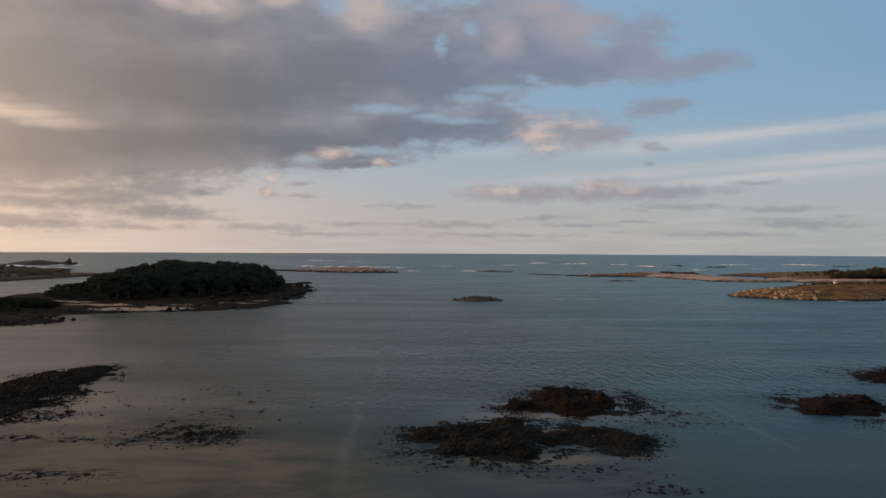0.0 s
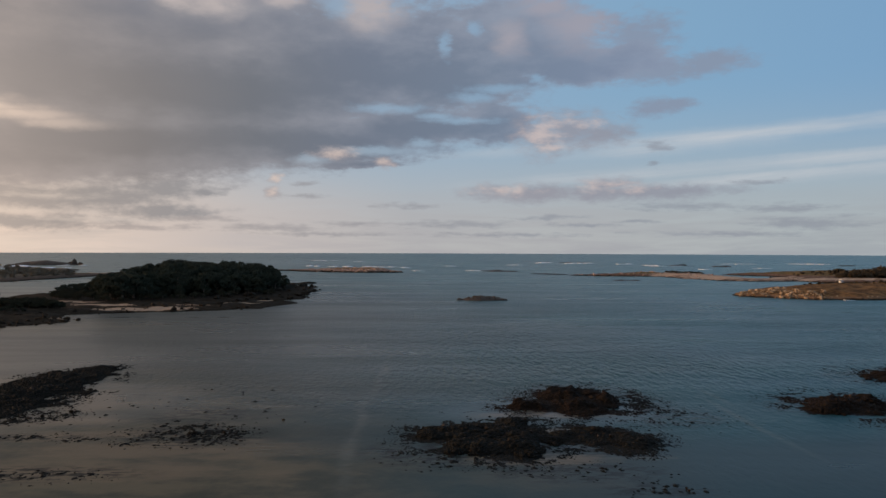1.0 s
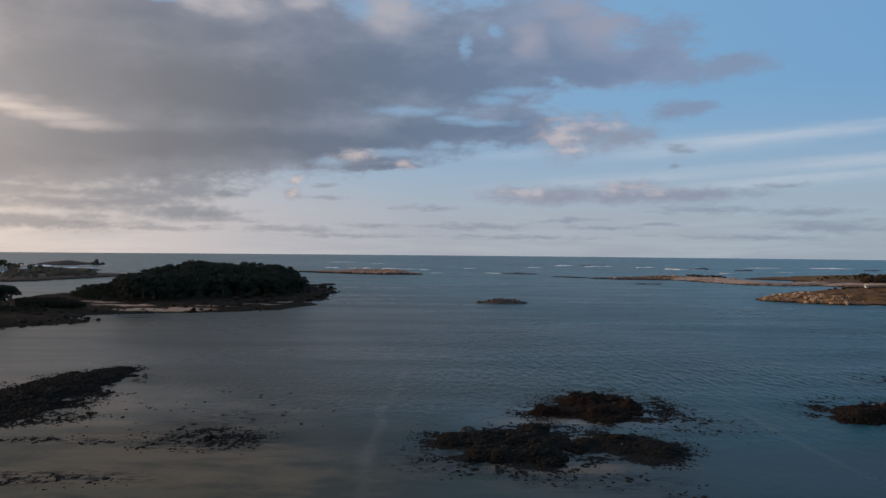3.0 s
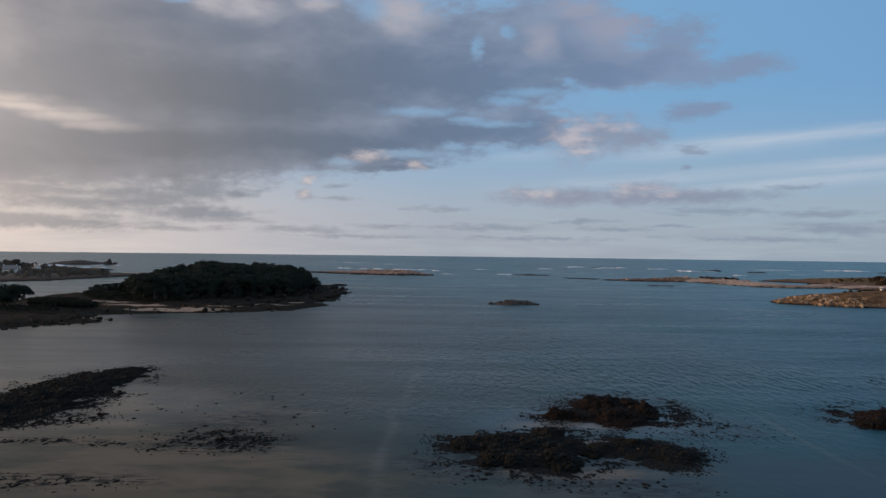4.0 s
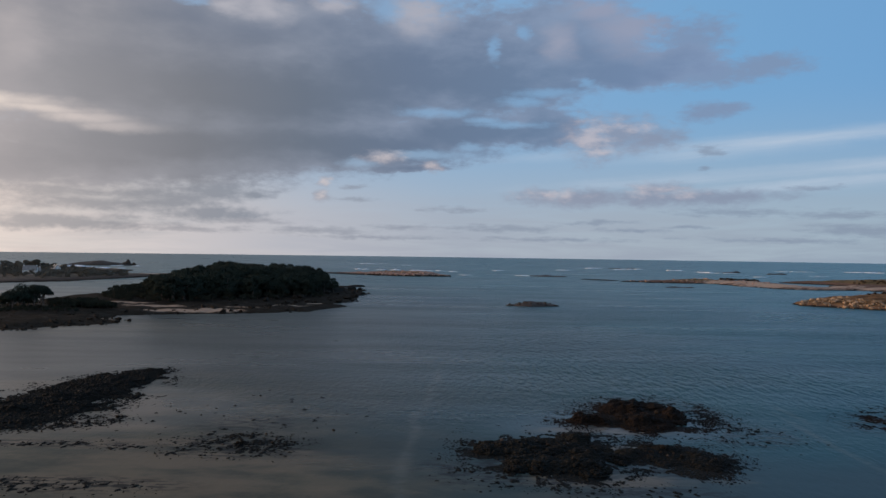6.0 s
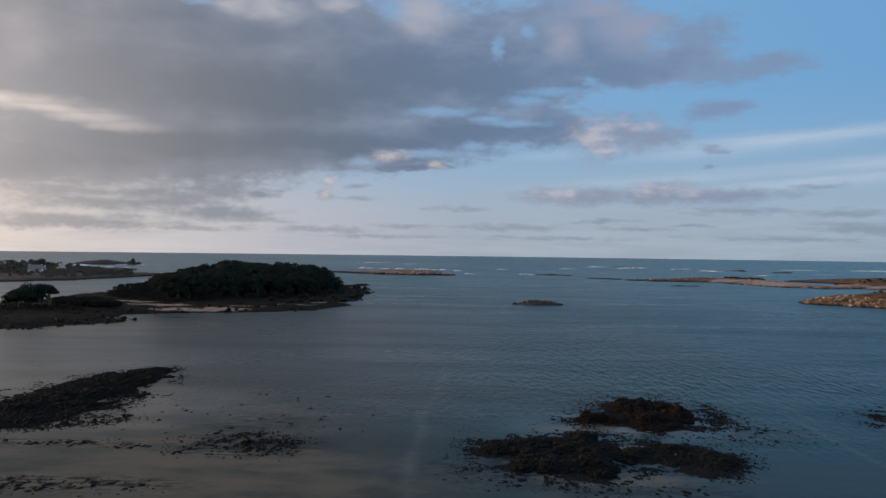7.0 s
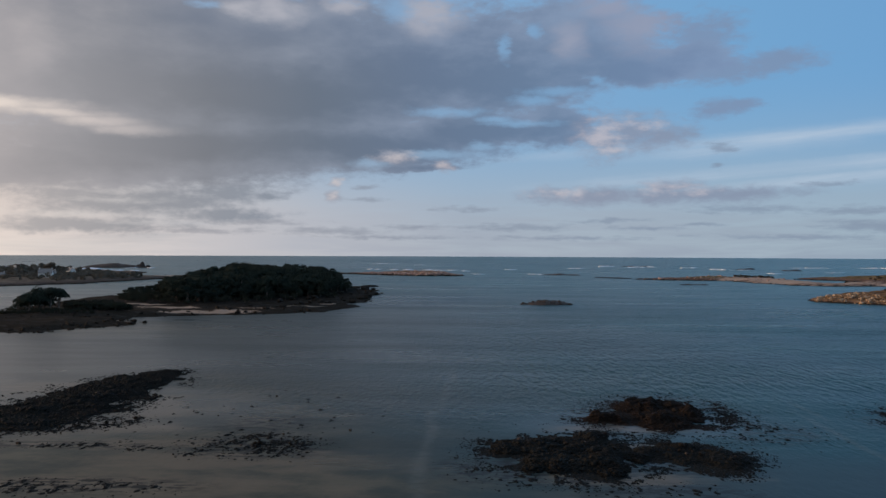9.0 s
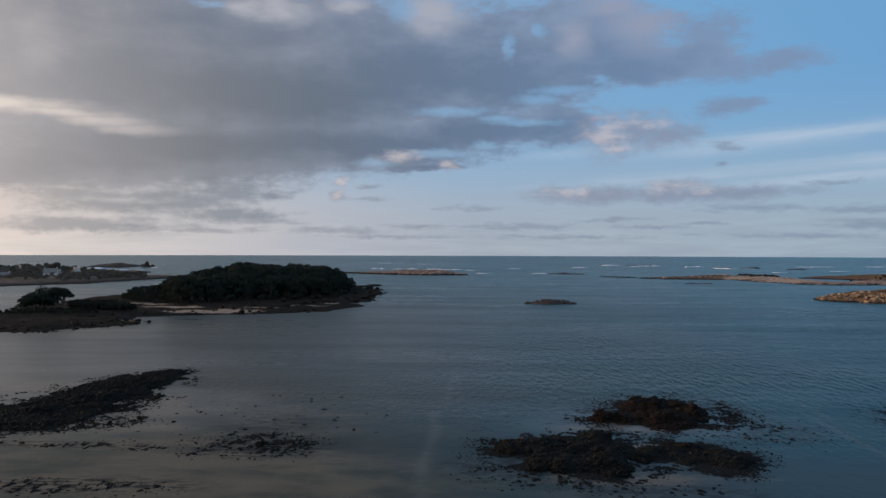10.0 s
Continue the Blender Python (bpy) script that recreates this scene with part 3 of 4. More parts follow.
def land_height(x, y, spines, fray, rough, seed, size=30.0):
    wx = (fbm(x, y, size, seed) - 0.5) * 2 * fray
    wy = (fbm(x, y, size, seed + 31) - 0.5) * 2 * fray
    z = ridge(x + wx, y + wy, spines)
    return z + (fbm(x, y, 9.0, seed + 5) - 0.45) * rough * np.clip(z + 1.0, 0.0, 1.5)


def land(name, spines, step, mat, label, category, fray=9.0, rough=1.2, seed=1, kind="", size=30.0):
    """An island: a relief of its own that dips under the sea all round."""
    nodes = np.array([q for s in spines for q in s])
    pad = 14 + fray
    x0, x1 = (nodes[:, 0] - nodes[:, 2]).min() - pad, (nodes[:, 0] + nodes[:, 2]).max() + pad
    y0, y1 = (nodes[:, 1] - nodes[:, 2]).min() - pad, (nodes[:, 1] + nodes[:, 2]).max() + pad
    xs, ys = np.arange(x0, x1, step), np.arange(y0, y1, step)
    x, y = np.meshgrid(xs, ys)
    z = np.maximum(land_height(x, y, spines, fray, rough, seed, size), -1.2)
    idx = np.arange(x.size).reshape(x.shape)
    quads = np.stack([idx[:-1, :-1], idx[:-1, 1:], idx[1:, 1:], idx[1:, :-1]], -1).reshape(-1, 4)
    quads = quads[(z.ravel()[quads] > -1.15).any(1)]
    used, inverse = np.unique(quads, return_inverse=True)
    cx, cy = (x0 + x1) / 2, (y0 + y1) / 2
    verts = np.stack([x.ravel() - cx, y.ravel() - cy, z.ravel()], 1)[used]
    base = thing(name, cx, cy, 0, label, category, kind=kind)
    part("ground", from_arrays(name, verts, inverse.reshape(-1, 4), mat, True), base)
    base["seed"] = seed

    def height(px, py):
        return float(land_height(np.array([px]), np.array([py]), spines, fray, rough, seed, size)[0])

    return base, height


def strew(base, height, meshes, area, count, sizes, seed, low=-0.2, high=9.0, name="boulder", sink=0.25):
    """Boulders as parts of an island, inside an ellipse (x, y, rx, ry)."""
    r = np.random.RandomState(seed)
    done, tries = 0, 0
    while done < count and tries < count * 40:
        tries += 1
        a, q = r.uniform(0, 2 * np.pi), math.sqrt(r.uniform())
        x, y = area[0] + math.cos(a) * q * area[2], area[1] + math.sin(a) * q * area[3]
        z = height(x, y)
        if not low < z < high:
            continue
        s = sizes[0] + (sizes[1] - sizes[0]) * r.uniform() ** 2.2
        ob = new(name, meshes[r.randint(len(meshes))])
        ob.parent = base
        ob.location = (x - base.location.x, y - base.location.y, max(z, -0.3) + s * (0.5 - sink))
        ob.rotation_euler = (r.uniform(-0.3, 0.3), r.uniform(-0.3, 0.3), r.uniform(0, 6.28))
        ob.scale = (s, s * r.uniform(0.7, 1.1), s * r.uniform(0.7, 1.1))
        done += 1


# ---- sea ----
rings = np.r_[0, 60, 90, 120, 160, 220, 300, 420, 600, 900, 1300, 1900, 2700, 3700, 4850]
spokes = 192
ang = np.arange(spokes) * 2 * np.pi / spokes
verts = [(0, 0, 0)] + [(r * math.cos(a), r * math.sin(a), 0) for r in rings[1:] for a in ang]
faces = [[0, 1 + k, 1 + (k + 1) % spokes] for k in range(spokes)]
for ring in range(len(rings) - 2):
    a0, b0 = 1 + ring * spokes, 1 + (ring + 1) * spokes
    faces += [[a0 + k, b0 + k, b0 + (k + 1) % spokes, a0 + (k + 1) % spokes] for k in range(spokes)]
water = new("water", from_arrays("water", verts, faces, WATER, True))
tagged(water, "grey-green sea with rippled shallows and sandbanks showing through", "sea", kind="structure")

# ---- islands ----
ISLAND = [
    [(-262, 290, 40, 2.4), (-180, 343, 40, 2.6), (-184, 402, 26, 3.0)],
    [(-176, 334, 26, 1.6), (-156, 340, 20, 1.0)],
    [(-160, 395, 24, 1.6), (-124, 412, 24, 1.5), (-92, 428, 20, 1.3), (-74, 462, 14, 1.0)],
    [(-208, 500, 24, 2.4), (-178, 440, 52, 3.0), (-142, 462, 58, 3.0), (-112, 508, 50, 3.2), (-98, 590, 36, 2.6), (-78, 645, 12, 1.2)],
    [(-186, 490, 28, 4.0), (-148, 515, 40, 12.0), (-118, 540, 40, 11.5), (-94, 596, 24, 6.0)],
]
# fingers of rock at its seaward end
ROCK_FINGERS = [
    [(-92, 610, 10, 1.6), (-80, 640, 6, 1.2), (-67, 638, 2.5, 0.6)],
    [(-96, 690, 9, 1.6), (-84, 716, 4, 0.8)],
    [(-84, 572, 9, 1.4), (-70, 578, 3, 0.7)],
    [(-78, 520, 8, 1.3), (-63, 516, 3, 0.6)],
]
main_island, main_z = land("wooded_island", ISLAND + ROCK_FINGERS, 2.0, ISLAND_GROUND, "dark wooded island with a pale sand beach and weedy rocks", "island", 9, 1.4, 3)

FAR_ROCK = [[(-165, 1110, 14, 0.9), (-125, 1100, 30, 2.6), (-80, 1075, 40, 4.4), (-48, 1058, 34, 5.2), (-20, 1040, 14, 1.4)]]
far_rock, far_rock_z = land("granite_islet", FAR_ROCK, 2.5, PINK_GROUND, "low sunlit granite islet with a grassy back", "islet", 7, 1.6, 11)

MID_ROCK = [[(33, 486, 5, 0.8), (41, 486, 9, 2.3), (50, 487, 7, 1.7), (56, 487, 3, 0.6)]]
mid_rock, mid_rock_z = land("weedy_rock", MID_ROCK, 0.8, DARK_BOULDERS[0].materials[0], "small dark weed-covered rock in the open channel", "rock", 2, 0.9, 5, size=9.0)

RIGHT_ISLET = [[(238, 532, 24, 4.2), (266, 537, 48, 6.2), (302, 556, 56, 7.4), (340, 572, 46, 6.6), (370, 570, 40, 2.8), (430, 575, 34, 2.2)]]
right_islet, right_islet_z = land("boulder_islet", RIGHT_ISLET, 2.0, ISLET_GROUND, "low islet of orange granite boulders and dry heath", "islet", 8, 1.5, 21)

SPIT = [
    [(146, 990, 6, 0.6), (172, 962, 9, 0.8)],
    [(192, 938, 12, 0.9), (224, 938, 30, 2.2), (266, 940, 40, 3.6), (306, 915, 36, 3.0), (314, 850, 32, 2.2), (324, 800, 30, 2.0), (362, 795, 26, 2.0), (410, 790, 28, 2.4), (470, 800, 40, 2.6)],
    [(398, 955, 30, 3.0), (448, 925, 54, 6.2), (520, 900, 74, 7.6), (600, 900, 90, 8.0)],
    [(400, 830, 40, 1.8), (440, 870, 50, 2.8), (520, 850, 60, 3.6)],
    [(390, 760, 22, 2.0), (480, 760, 36, 3.2), (560, 790, 60, 4.0)],
]
spit, spit_z = land("sandy_spit", SPIT, 3.0, HEATH_GROUND, "long sandy spit with heath, running out from low land", "spit", 10, 1.3, 31, kind="structure")

LEFT_SHORE = [
    [(-560, 570, 80, 4.0), (-455, 690, 78, 4.5), (-398, 765, 64, 4.2), (-360, 850, 40, 3.2), (-335, 925, 20, 2.0), (-285, 1000, 14, 1.2)],
    [(-420, 890, 60, 4.5), (-520, 880, 90, 6.0), (-640, 820, 120, 7.0)],
    [(-445, 1085, 26, 3.0), (-520, 1130, 30, 4.0)],
]
left_shore, left_shore_z = land("village_shore", LEFT_SHORE, 4.0, VILLAGE_GROUND, "low dark headland with a village and hedges", "headland", 12, 1.2, 41, kind="structure")

FAR_SKERRIES = [
    ("far_skerry", [[(318, 1752, 5, 0.9), (332, 1747, 7, 1.3)], [(352, 1742, 5, 1.0), (360, 1740, 5, 0.7)]], 51),
    ("far_skerry", [[(464, 1470, 7, 1.8), (490, 1496, 9, 2.8)], [(508, 1530, 6, 1.2)]], 53),
    ("far_skerry", [[(100, 1112, 7, 0.7), (117, 1092, 10, 1.5), (133, 1086, 8, 1.0)]], 63),
    ("far_skerry", [[(515, 1404, 6, 1.4), (534, 1402, 9, 2.4)], [(552, 1378, 5, 0.9)]], 61),
    ("far_skerry", [[(-625, 1400, 18, 4.0), (-592, 1410, 24, 8.0), (-555, 1420, 18, 3.0)]], 55),
    ("far_skerry", [[(198, 786, 5, 0.6), (212, 787, 6, 0.7)]], 57),
    ("far_skerry", [[(780, 1498, 6, 1.2), (796, 1492, 8, 1.8)]], 59),
]
for name, spine, seed in FAR_SKERRIES:
    land(name, spine, 1.5, DARK_ROCK, "low dark skerry awash among breakers", "skerry", 3, 1.6, seed, size=8.0)

strew(right_islet, right_islet_z, BOULDERS, (231, 512, 25, 28), 320, (0.3, 1.7), 1, -0.2, 4.8, sink=0.3)
strew(right_islet, right_islet_z, BOULDERS, (285, 515, 70, 24), 90, (0.25, 1.0), 2, -0.2, 2.0, sink=0.35)
strew(right_islet, right_islet_z, WEEDY_BOULDERS, (330, 520, 100, 40), 240, (0.4, 1.5), 12, -0.4, 1.0)
strew(spit, spit_z, WEEDY_BOULDERS, (280, 865, 150, 140), 120, (0.4, 1.5), 13, -0.5, 0.8)
strew(far_rock, far_rock_z, PINK_BOULDERS, (-70, 1052, 66, 30), 240, (0.5, 1.9), 3, sink=0.42)
strew(far_rock, far_rock_z, PINK_BOULDERS, (-44, 1040, 40, 24), 110, (0.8, 2.9), 33, sink=0.35)
strew(far_rock, far_rock_z, WEEDY_BOULDERS, (-60, 1040, 76, 36), 110, (0.5, 1.8), 23, -0.5, 1.6)
strew(mid_rock, mid_rock_z, DARK_BOULDERS, (44, 485, 18, 9), 90, (0.4, 1.15), 4, sink=0.3)
strew(spit, spit_z, PINK_BOULDERS, (265, 930, 90, 80), 170, (0.5, 2.4), 5, sink=0.35)
strew(main_island, main_z, WEEDY_BOULDERS, (-85, 560, 40, 110), 90, (0.8, 3.2), 6, -0.8, 2.6)
strew(main_island, main_z, WEEDY_BOULDERS, (-150, 385, 90, 60), 130, (0.5, 1.8), 7, -0.6, 1.6)
strew(main_island, main_z, WEEDY_BOULDERS, (-205, 325, 75, 40), 290, (0.3, 1.4), 17, -0.6, 1.4)
strew(main_island, main_z, WEEDY_BOULDERS, (-205, 345, 75, 40), 200, (0.2, 0.7), 18, 0.5, 3.2, sink=0.4)


# ---- trees ----
def tube(points, radii, sides=7):
    """A tapered limb along points."""
    verts, faces = [], []
    for k, (q, r) in enumerate(zip(points, radii)):
        for s in range(sides):
            a = 2 * math.pi * s / sides
            verts.append((q[0] + r * math.cos(a), q[1] + r * math.sin(a), q[2]))
        if k:
            o = (k - 1) * sides
            faces += [[o + s, o + (s + 1) % sides, o + sides + (s + 1) % sides, o + sides + s] for s in range(sides)]
    return verts, faces


def crown_mesh(name, seed, lobes, leaves, size, mat):
    """Leaf clumps spread over the skins of several lobes (x, y, z, rx, rz)."""
    r = np.random.RandomState(seed)
    pick = r.choice(len(lobes), leaves, p=np.array([q[3] ** 2 for q in lobes]) / sum(q[3] ** 2 for q in lobes))
    lob = np.array(lobes)[pick]
    way = r.normal(size=(leaves, 3))
    way /= np.linalg.norm(way, axis=1)[:, None]
    way[:, 2] = np.where(way[:, 2] < -0.3, -way[:, 2] * 0.6, way[:, 2])
    depth = r.uniform(0.72, 1.08, leaves)[:, None]
    centre = lob[:, :3] + way * depth * np.stack([lob[:, 3], lob[:, 3], lob[:, 4]], 1)
    normal = way + r.normal(scale=0.55, size=way.shape)
    normal /= np.linalg.norm(normal, axis=1)[:, None]
    a = np.cross(normal, r.normal(size=way.shape))
    a /= np.linalg.norm(a, axis=1)[:, None]
    b = np.cross(normal, a)
    s = (size * r.uniform(0.5, 1.3, leaves))[:, None]
    droop = normal * s * 0.35
    quad = np.stack([centre - a * s, centre - b * s * 0.7 - droop * 0.3, centre + a * s, centre + b * s * 0.7 + droop], 1)
    return from_arrays(name, quad.reshape(-1, 3), np.arange(leaves * 4).reshape(-1, 4), mat)


def trunk_mesh(seed, height, radius, lobes):
    r = np.random.RandomState(seed)
    lean = r.normal(scale=0.05, size=2) * height
    pts = [(lean[0] * t * t, lean[1] * t * t, height * t - 0.4) for t in (0, 0.15, 0.4, 0.7, 1.0)]
    verts, faces = tube(pts, [radius * k for k in (1.3, 1.0, 0.8, 0.55, 0.2)])
    for x, y, z, rx, rz in lobes[:6]:
        start = pts[2]
        v, f = tube([start, ((start[0] + x) / 2, (start[1] + y) / 2, (start[2] + z) / 2 + 0.2), (x, y, z)], [radius * 0.5, radius * 0.33, radius * 0.1], 5)
        f = [[i + len(verts) for i in q] for q in f]
        verts, faces = verts + v, faces + f
    return from_arrays("trunk", verts, faces, BARK, True)


def tree_kind(seed, height, spread, clear, leaves=1500, leaf=0.42, mat=None, tall=1.0):
    """trunk and crown meshes of a wind-shaped pine or oak, foliage starting at clear."""
    r = np.random.RandomState(seed)
    lobes = []
    for k in range(13):
        a, q = r.uniform(0, 6.28), math.sqrt(r.uniform()) * spread * 0.7
        rx = spread * r.uniform(0.32, 0.52)
        top = height - rx * 0.6 - 0.22 * q * q / spread
        z = clear + (top - clear) * r.uniform(0.15, 1.0)
        lobes.append((q * math.cos(a), q * math.sin(a), z, rx, rx * 0.72 * tall))
    lobes.append((0, 0, height - spread * 0.35, spread * 0.5, spread * 0.36))
    return trunk_mesh(seed, height * 0.8, 0.045 * height, lobes), crown_mesh("crown", seed, lobes, leaves, leaf, mat or FOLIAGE)


TREES = [tree_kind(s, 9.0 + 0.5 * (s % 4), 4.8 + 0.3 * (s % 3), 0.6, 4200, 0.27, None, 1.1) for s in range(8)]
UMBRELLAS = [tree_kind(60 + s, 8.4 + 0.4 * s, 5.4, 1.5, 4200, 0.24) for s in range(3)]
BARE_PINES = [tree_kind(66 + s, 11.6, 5.0, 6.6, 2600, 0.30) for s in range(2)]
SHRUBS = [tree_kind(80 + s, 3.2 + 0.3 * s, 2.6, 0.4, 1100, 0.21, SCRUB) for s in range(5)]


def plant(kinds, name, x, y, z, scale, r, label, category, group):
    trunk, crown = kinds[r.randint(len(kinds))]
    t = thing(name, x, y, z - 0.1, label, category, group)
    t.rotation_euler = (0, 0, r.uniform(0, 6.28))
    t.scale = (scale, scale, scale * r.uniform(0.92, 1.08))
    part("trunk", trunk, t)
    part("crown", crown, t)
    return t


def grove(kinds, name, area, count, gap, height, low, high, scales, seed, label, category, group, top=None):
    """Plants apart from one another by gap on land between two heights, inside the ellipse."""
    r = np.random.RandomState(seed)
    spots = []
    for _ in range(count * 60):
        if len(spots) >= count:
            break
        a, q = r.uniform(0, 6.28), math.sqrt(r.uniform())
        x, y = area[0] + math.cos(a) * q * area[2], area[1] + math.sin(a) * q * area[3]
        z = height(x, y)
        if low < z < high and all((x - u) ** 2 + (y - v) ** 2 > gap * gap for u, v in spots):
            spots.append((x, y))
            scale = r.uniform(*scales)
            if top:
                scale = min(max((top(x) - z) / 9.8, 0.35), 1.3) * r.uniform(0.95, 1.03)
            plant(kinds, name, x, y, z, scale, r, label, category, group)


def canopy(x):
    """The wind-clipped top of the island wood, by easting."""
    return float(np.interp(x, (-208, -190, -172, -158, -140, -118, -97, -90, -82), (6.5, 9.0, 13.0, 18.0, 21.6, 20.2, 17.8, 15.5, 11.0)))


grove(TREES, "pine_tree", (-140, 525, 66, 88), 210, 5.8, main_z, 3.2, 30, (0.8, 1.12), 5, "dark evergreen tree in a dense island wood", "tree", "island wood", canopy)
grove(SHRUBS, "shrub", (-138, 500, 62, 78), 130, 4.0, main_z, 2.4, 4.4, (0.6, 1.0), 6, "low dark shrub at the edge of the island wood", "shrub", "island scrub")
r = np.random.RandomState(8)
for x, y, k in ((-200, 373, 0.72), (-197.5, 375, 0.95), (-195, 373, 1.05), (-193, 377, 1.15), (-199, 378, 0.8), (-196, 380, 1.0), (-191.5, 380, 1.1)):
    plant(UMBRELLAS, "umbrella_pine", x, y, main_z(x, y), k, r, "low-crowned dark pine in a small clump", "tree", "pine clump")
for x, y, k in ((-187.6, 377, 0.98), (-184.6, 379, 0.94)):
    plant(BARE_PINES, "umbrella_pine", x, y, main_z(x, y), k, r, "flat-topped pine with a tall bare trunk", "tree", "pine clump")
grove(SHRUBS, "shrub", (-172, 391, 15, 7), 90, 1.9, main_z, 1.2, 6, (0.6, 1.0), 9, "low dark shrub in a hedge on the spit", "shrub", "hedge shrubs")
grove(SHRUBS, "shrub", (-200, 368, 36, 14), 110, 3.0, main_z, 1.3, 6, (0.3, 0.55), 29, "low dark shrub on the spit of the wooded island", "shrub", "hedge shrubs")
HAZED_TREES = [tree_kind(120 + s, 8.5 + 0.5 * s, 4.8, 0.8, 1500, 0.45, HAZED_LEAF, 1.1) for s in range(4)]
THIN_SHRUBS = [tree_kind(140 + k, 3.0 + 0.3 * k, 2.8, 0.3, 320, 0.42, HAZED_LEAF)[1] for k in range(4)]


def thicket(name, areas, height, seed, label, mat):
    """Far scrub that nobody could count, as one object: areas of (x, y, rx, ry, count, gap, low, small, large)."""
    r = np.random.RandomState(seed)
    leaves = [np.array([v.co[:] for v in m.vertices]) for m in THIN_SHRUBS]
    verts = []
    for x0, y0, rx, ry, count, gap, low, small, large in areas:
        spots = []
        for _ in range(count * 60):
            if len(spots) >= count:
                break
            a, q = r.uniform(0, 6.28), math.sqrt(r.uniform())
            x, y = x0 + math.cos(a) * q * rx, y0 + math.sin(a) * q * ry
            z = height(x, y)
            if z > low and all((x - u) ** 2 + (y - v) ** 2 > gap * gap for u, v in spots):
                spots.append((x, y))
                turn, k = r.uniform(0, 6.28), r.uniform(small, large)
                v = leaves[r.randint(4)] * k
                verts.append(np.stack([v[:, 0] * math.cos(turn) - v[:, 1] * math.sin(turn) + x, v[:, 0] * math.sin(turn) + v[:, 1] * math.cos(turn) + y, v[:, 2] + z - 0.1], 1))
    verts = np.concatenate(verts)
    ob = new(name, from_arrays(name, verts, np.arange(len(verts)).reshape(-1, 4), mat))
    return tagged(ob, label, "scrub", kind="stuff")


thicket("headland_scrub", [(-440, 880, 75, 30, 90, 6, 1.6, 1.2, 2.0), (-372, 850, 40, 45, 60, 5, 1.2, 0.8, 1.4), (-410, 790, 90, 70, 120, 6, 1.6, 0.6, 1.25), (-560, 830, 90, 50, 60, 8, 1.6, 1.0, 1.8)],
        left_shore_z, 12, "dark scrub and hedges round the houses of the headland", HAZED_LEAF)
thicket("heath_scrub", [(468, 825, 38, 24, 60, 5, 1.0, 1.4, 2.9), (440, 812, 20, 12, 26, 4, 1.2, 0.9, 1.8), (520, 850, 50, 30, 50, 6, 1.6, 1.0, 2.2), (440, 885, 30, 20, 16, 5, 1.6, 0.5, 0.9), (306, 925, 22, 14, 26, 3, 1.4, 0.4, 0.9), (315, 568, 45, 18, 60, 4, 3.0, 0.2, 0.5), (352, 575, 22, 16, 40, 3.5, 2.5, 0.3, 0.7)],
        lambda x, y: max(spit_z(x, y), right_islet_z(x, y)), 13, "dark scrub on the dry heath of the spit", HEATH_LEAF)
grove(HAZED_TREES, "shore_tree", (-478, 925, 70, 26), 26, 11, left_shore_z, 2.0, 30, (0.7, 1.1), 10, "rounded dark tree behind the houses of the headland", "tree", "village trees")
grove(HAZED_TREES, "shore_tree", (-372, 855, 34, 40), 14, 8, left_shore_z, 1.6, 30, (0.4, 0.62), 11, "small dark tree near the tip of the headland", "tree", "village trees")
grove(HAZED_TREES, "shore_tree", (-520, 800, 70, 50), 22, 11, left_shore_z, 2.0, 30, (0.5, 0.9), 15, "rounded dark tree among the houses of the headland", "tree", "village trees")
r = np.random.RandomState(18)
for x, y, k in ((-441, 890, 1.25), (-447, 894, 1.1), (-474, 890, 1.15), (-482, 895, 1.0), (-432, 896, 0.9), (-460, 885, 0.8), (-492, 888, 0.9)):
    plant(HAZED_TREES, "shore_tree", x, y, left_shore_z(x, y), k, r, "tall rounded tree behind the houses of the headland", "tree", "village trees")


# ---- houses ----
def box(x0, x1, y0, y1, z0, z1):
    v = [(x, y, z) for z in (z0, z1) for x, y in ((x0, y0), (x1, y0), (x1, y1), (x0, y1))]
    return v, [[3, 2, 1, 0], [4, 5, 6, 7], [0, 1, 5, 4], [1, 2, 6, 5], [2, 3, 7, 6], [3, 0, 4, 7]]


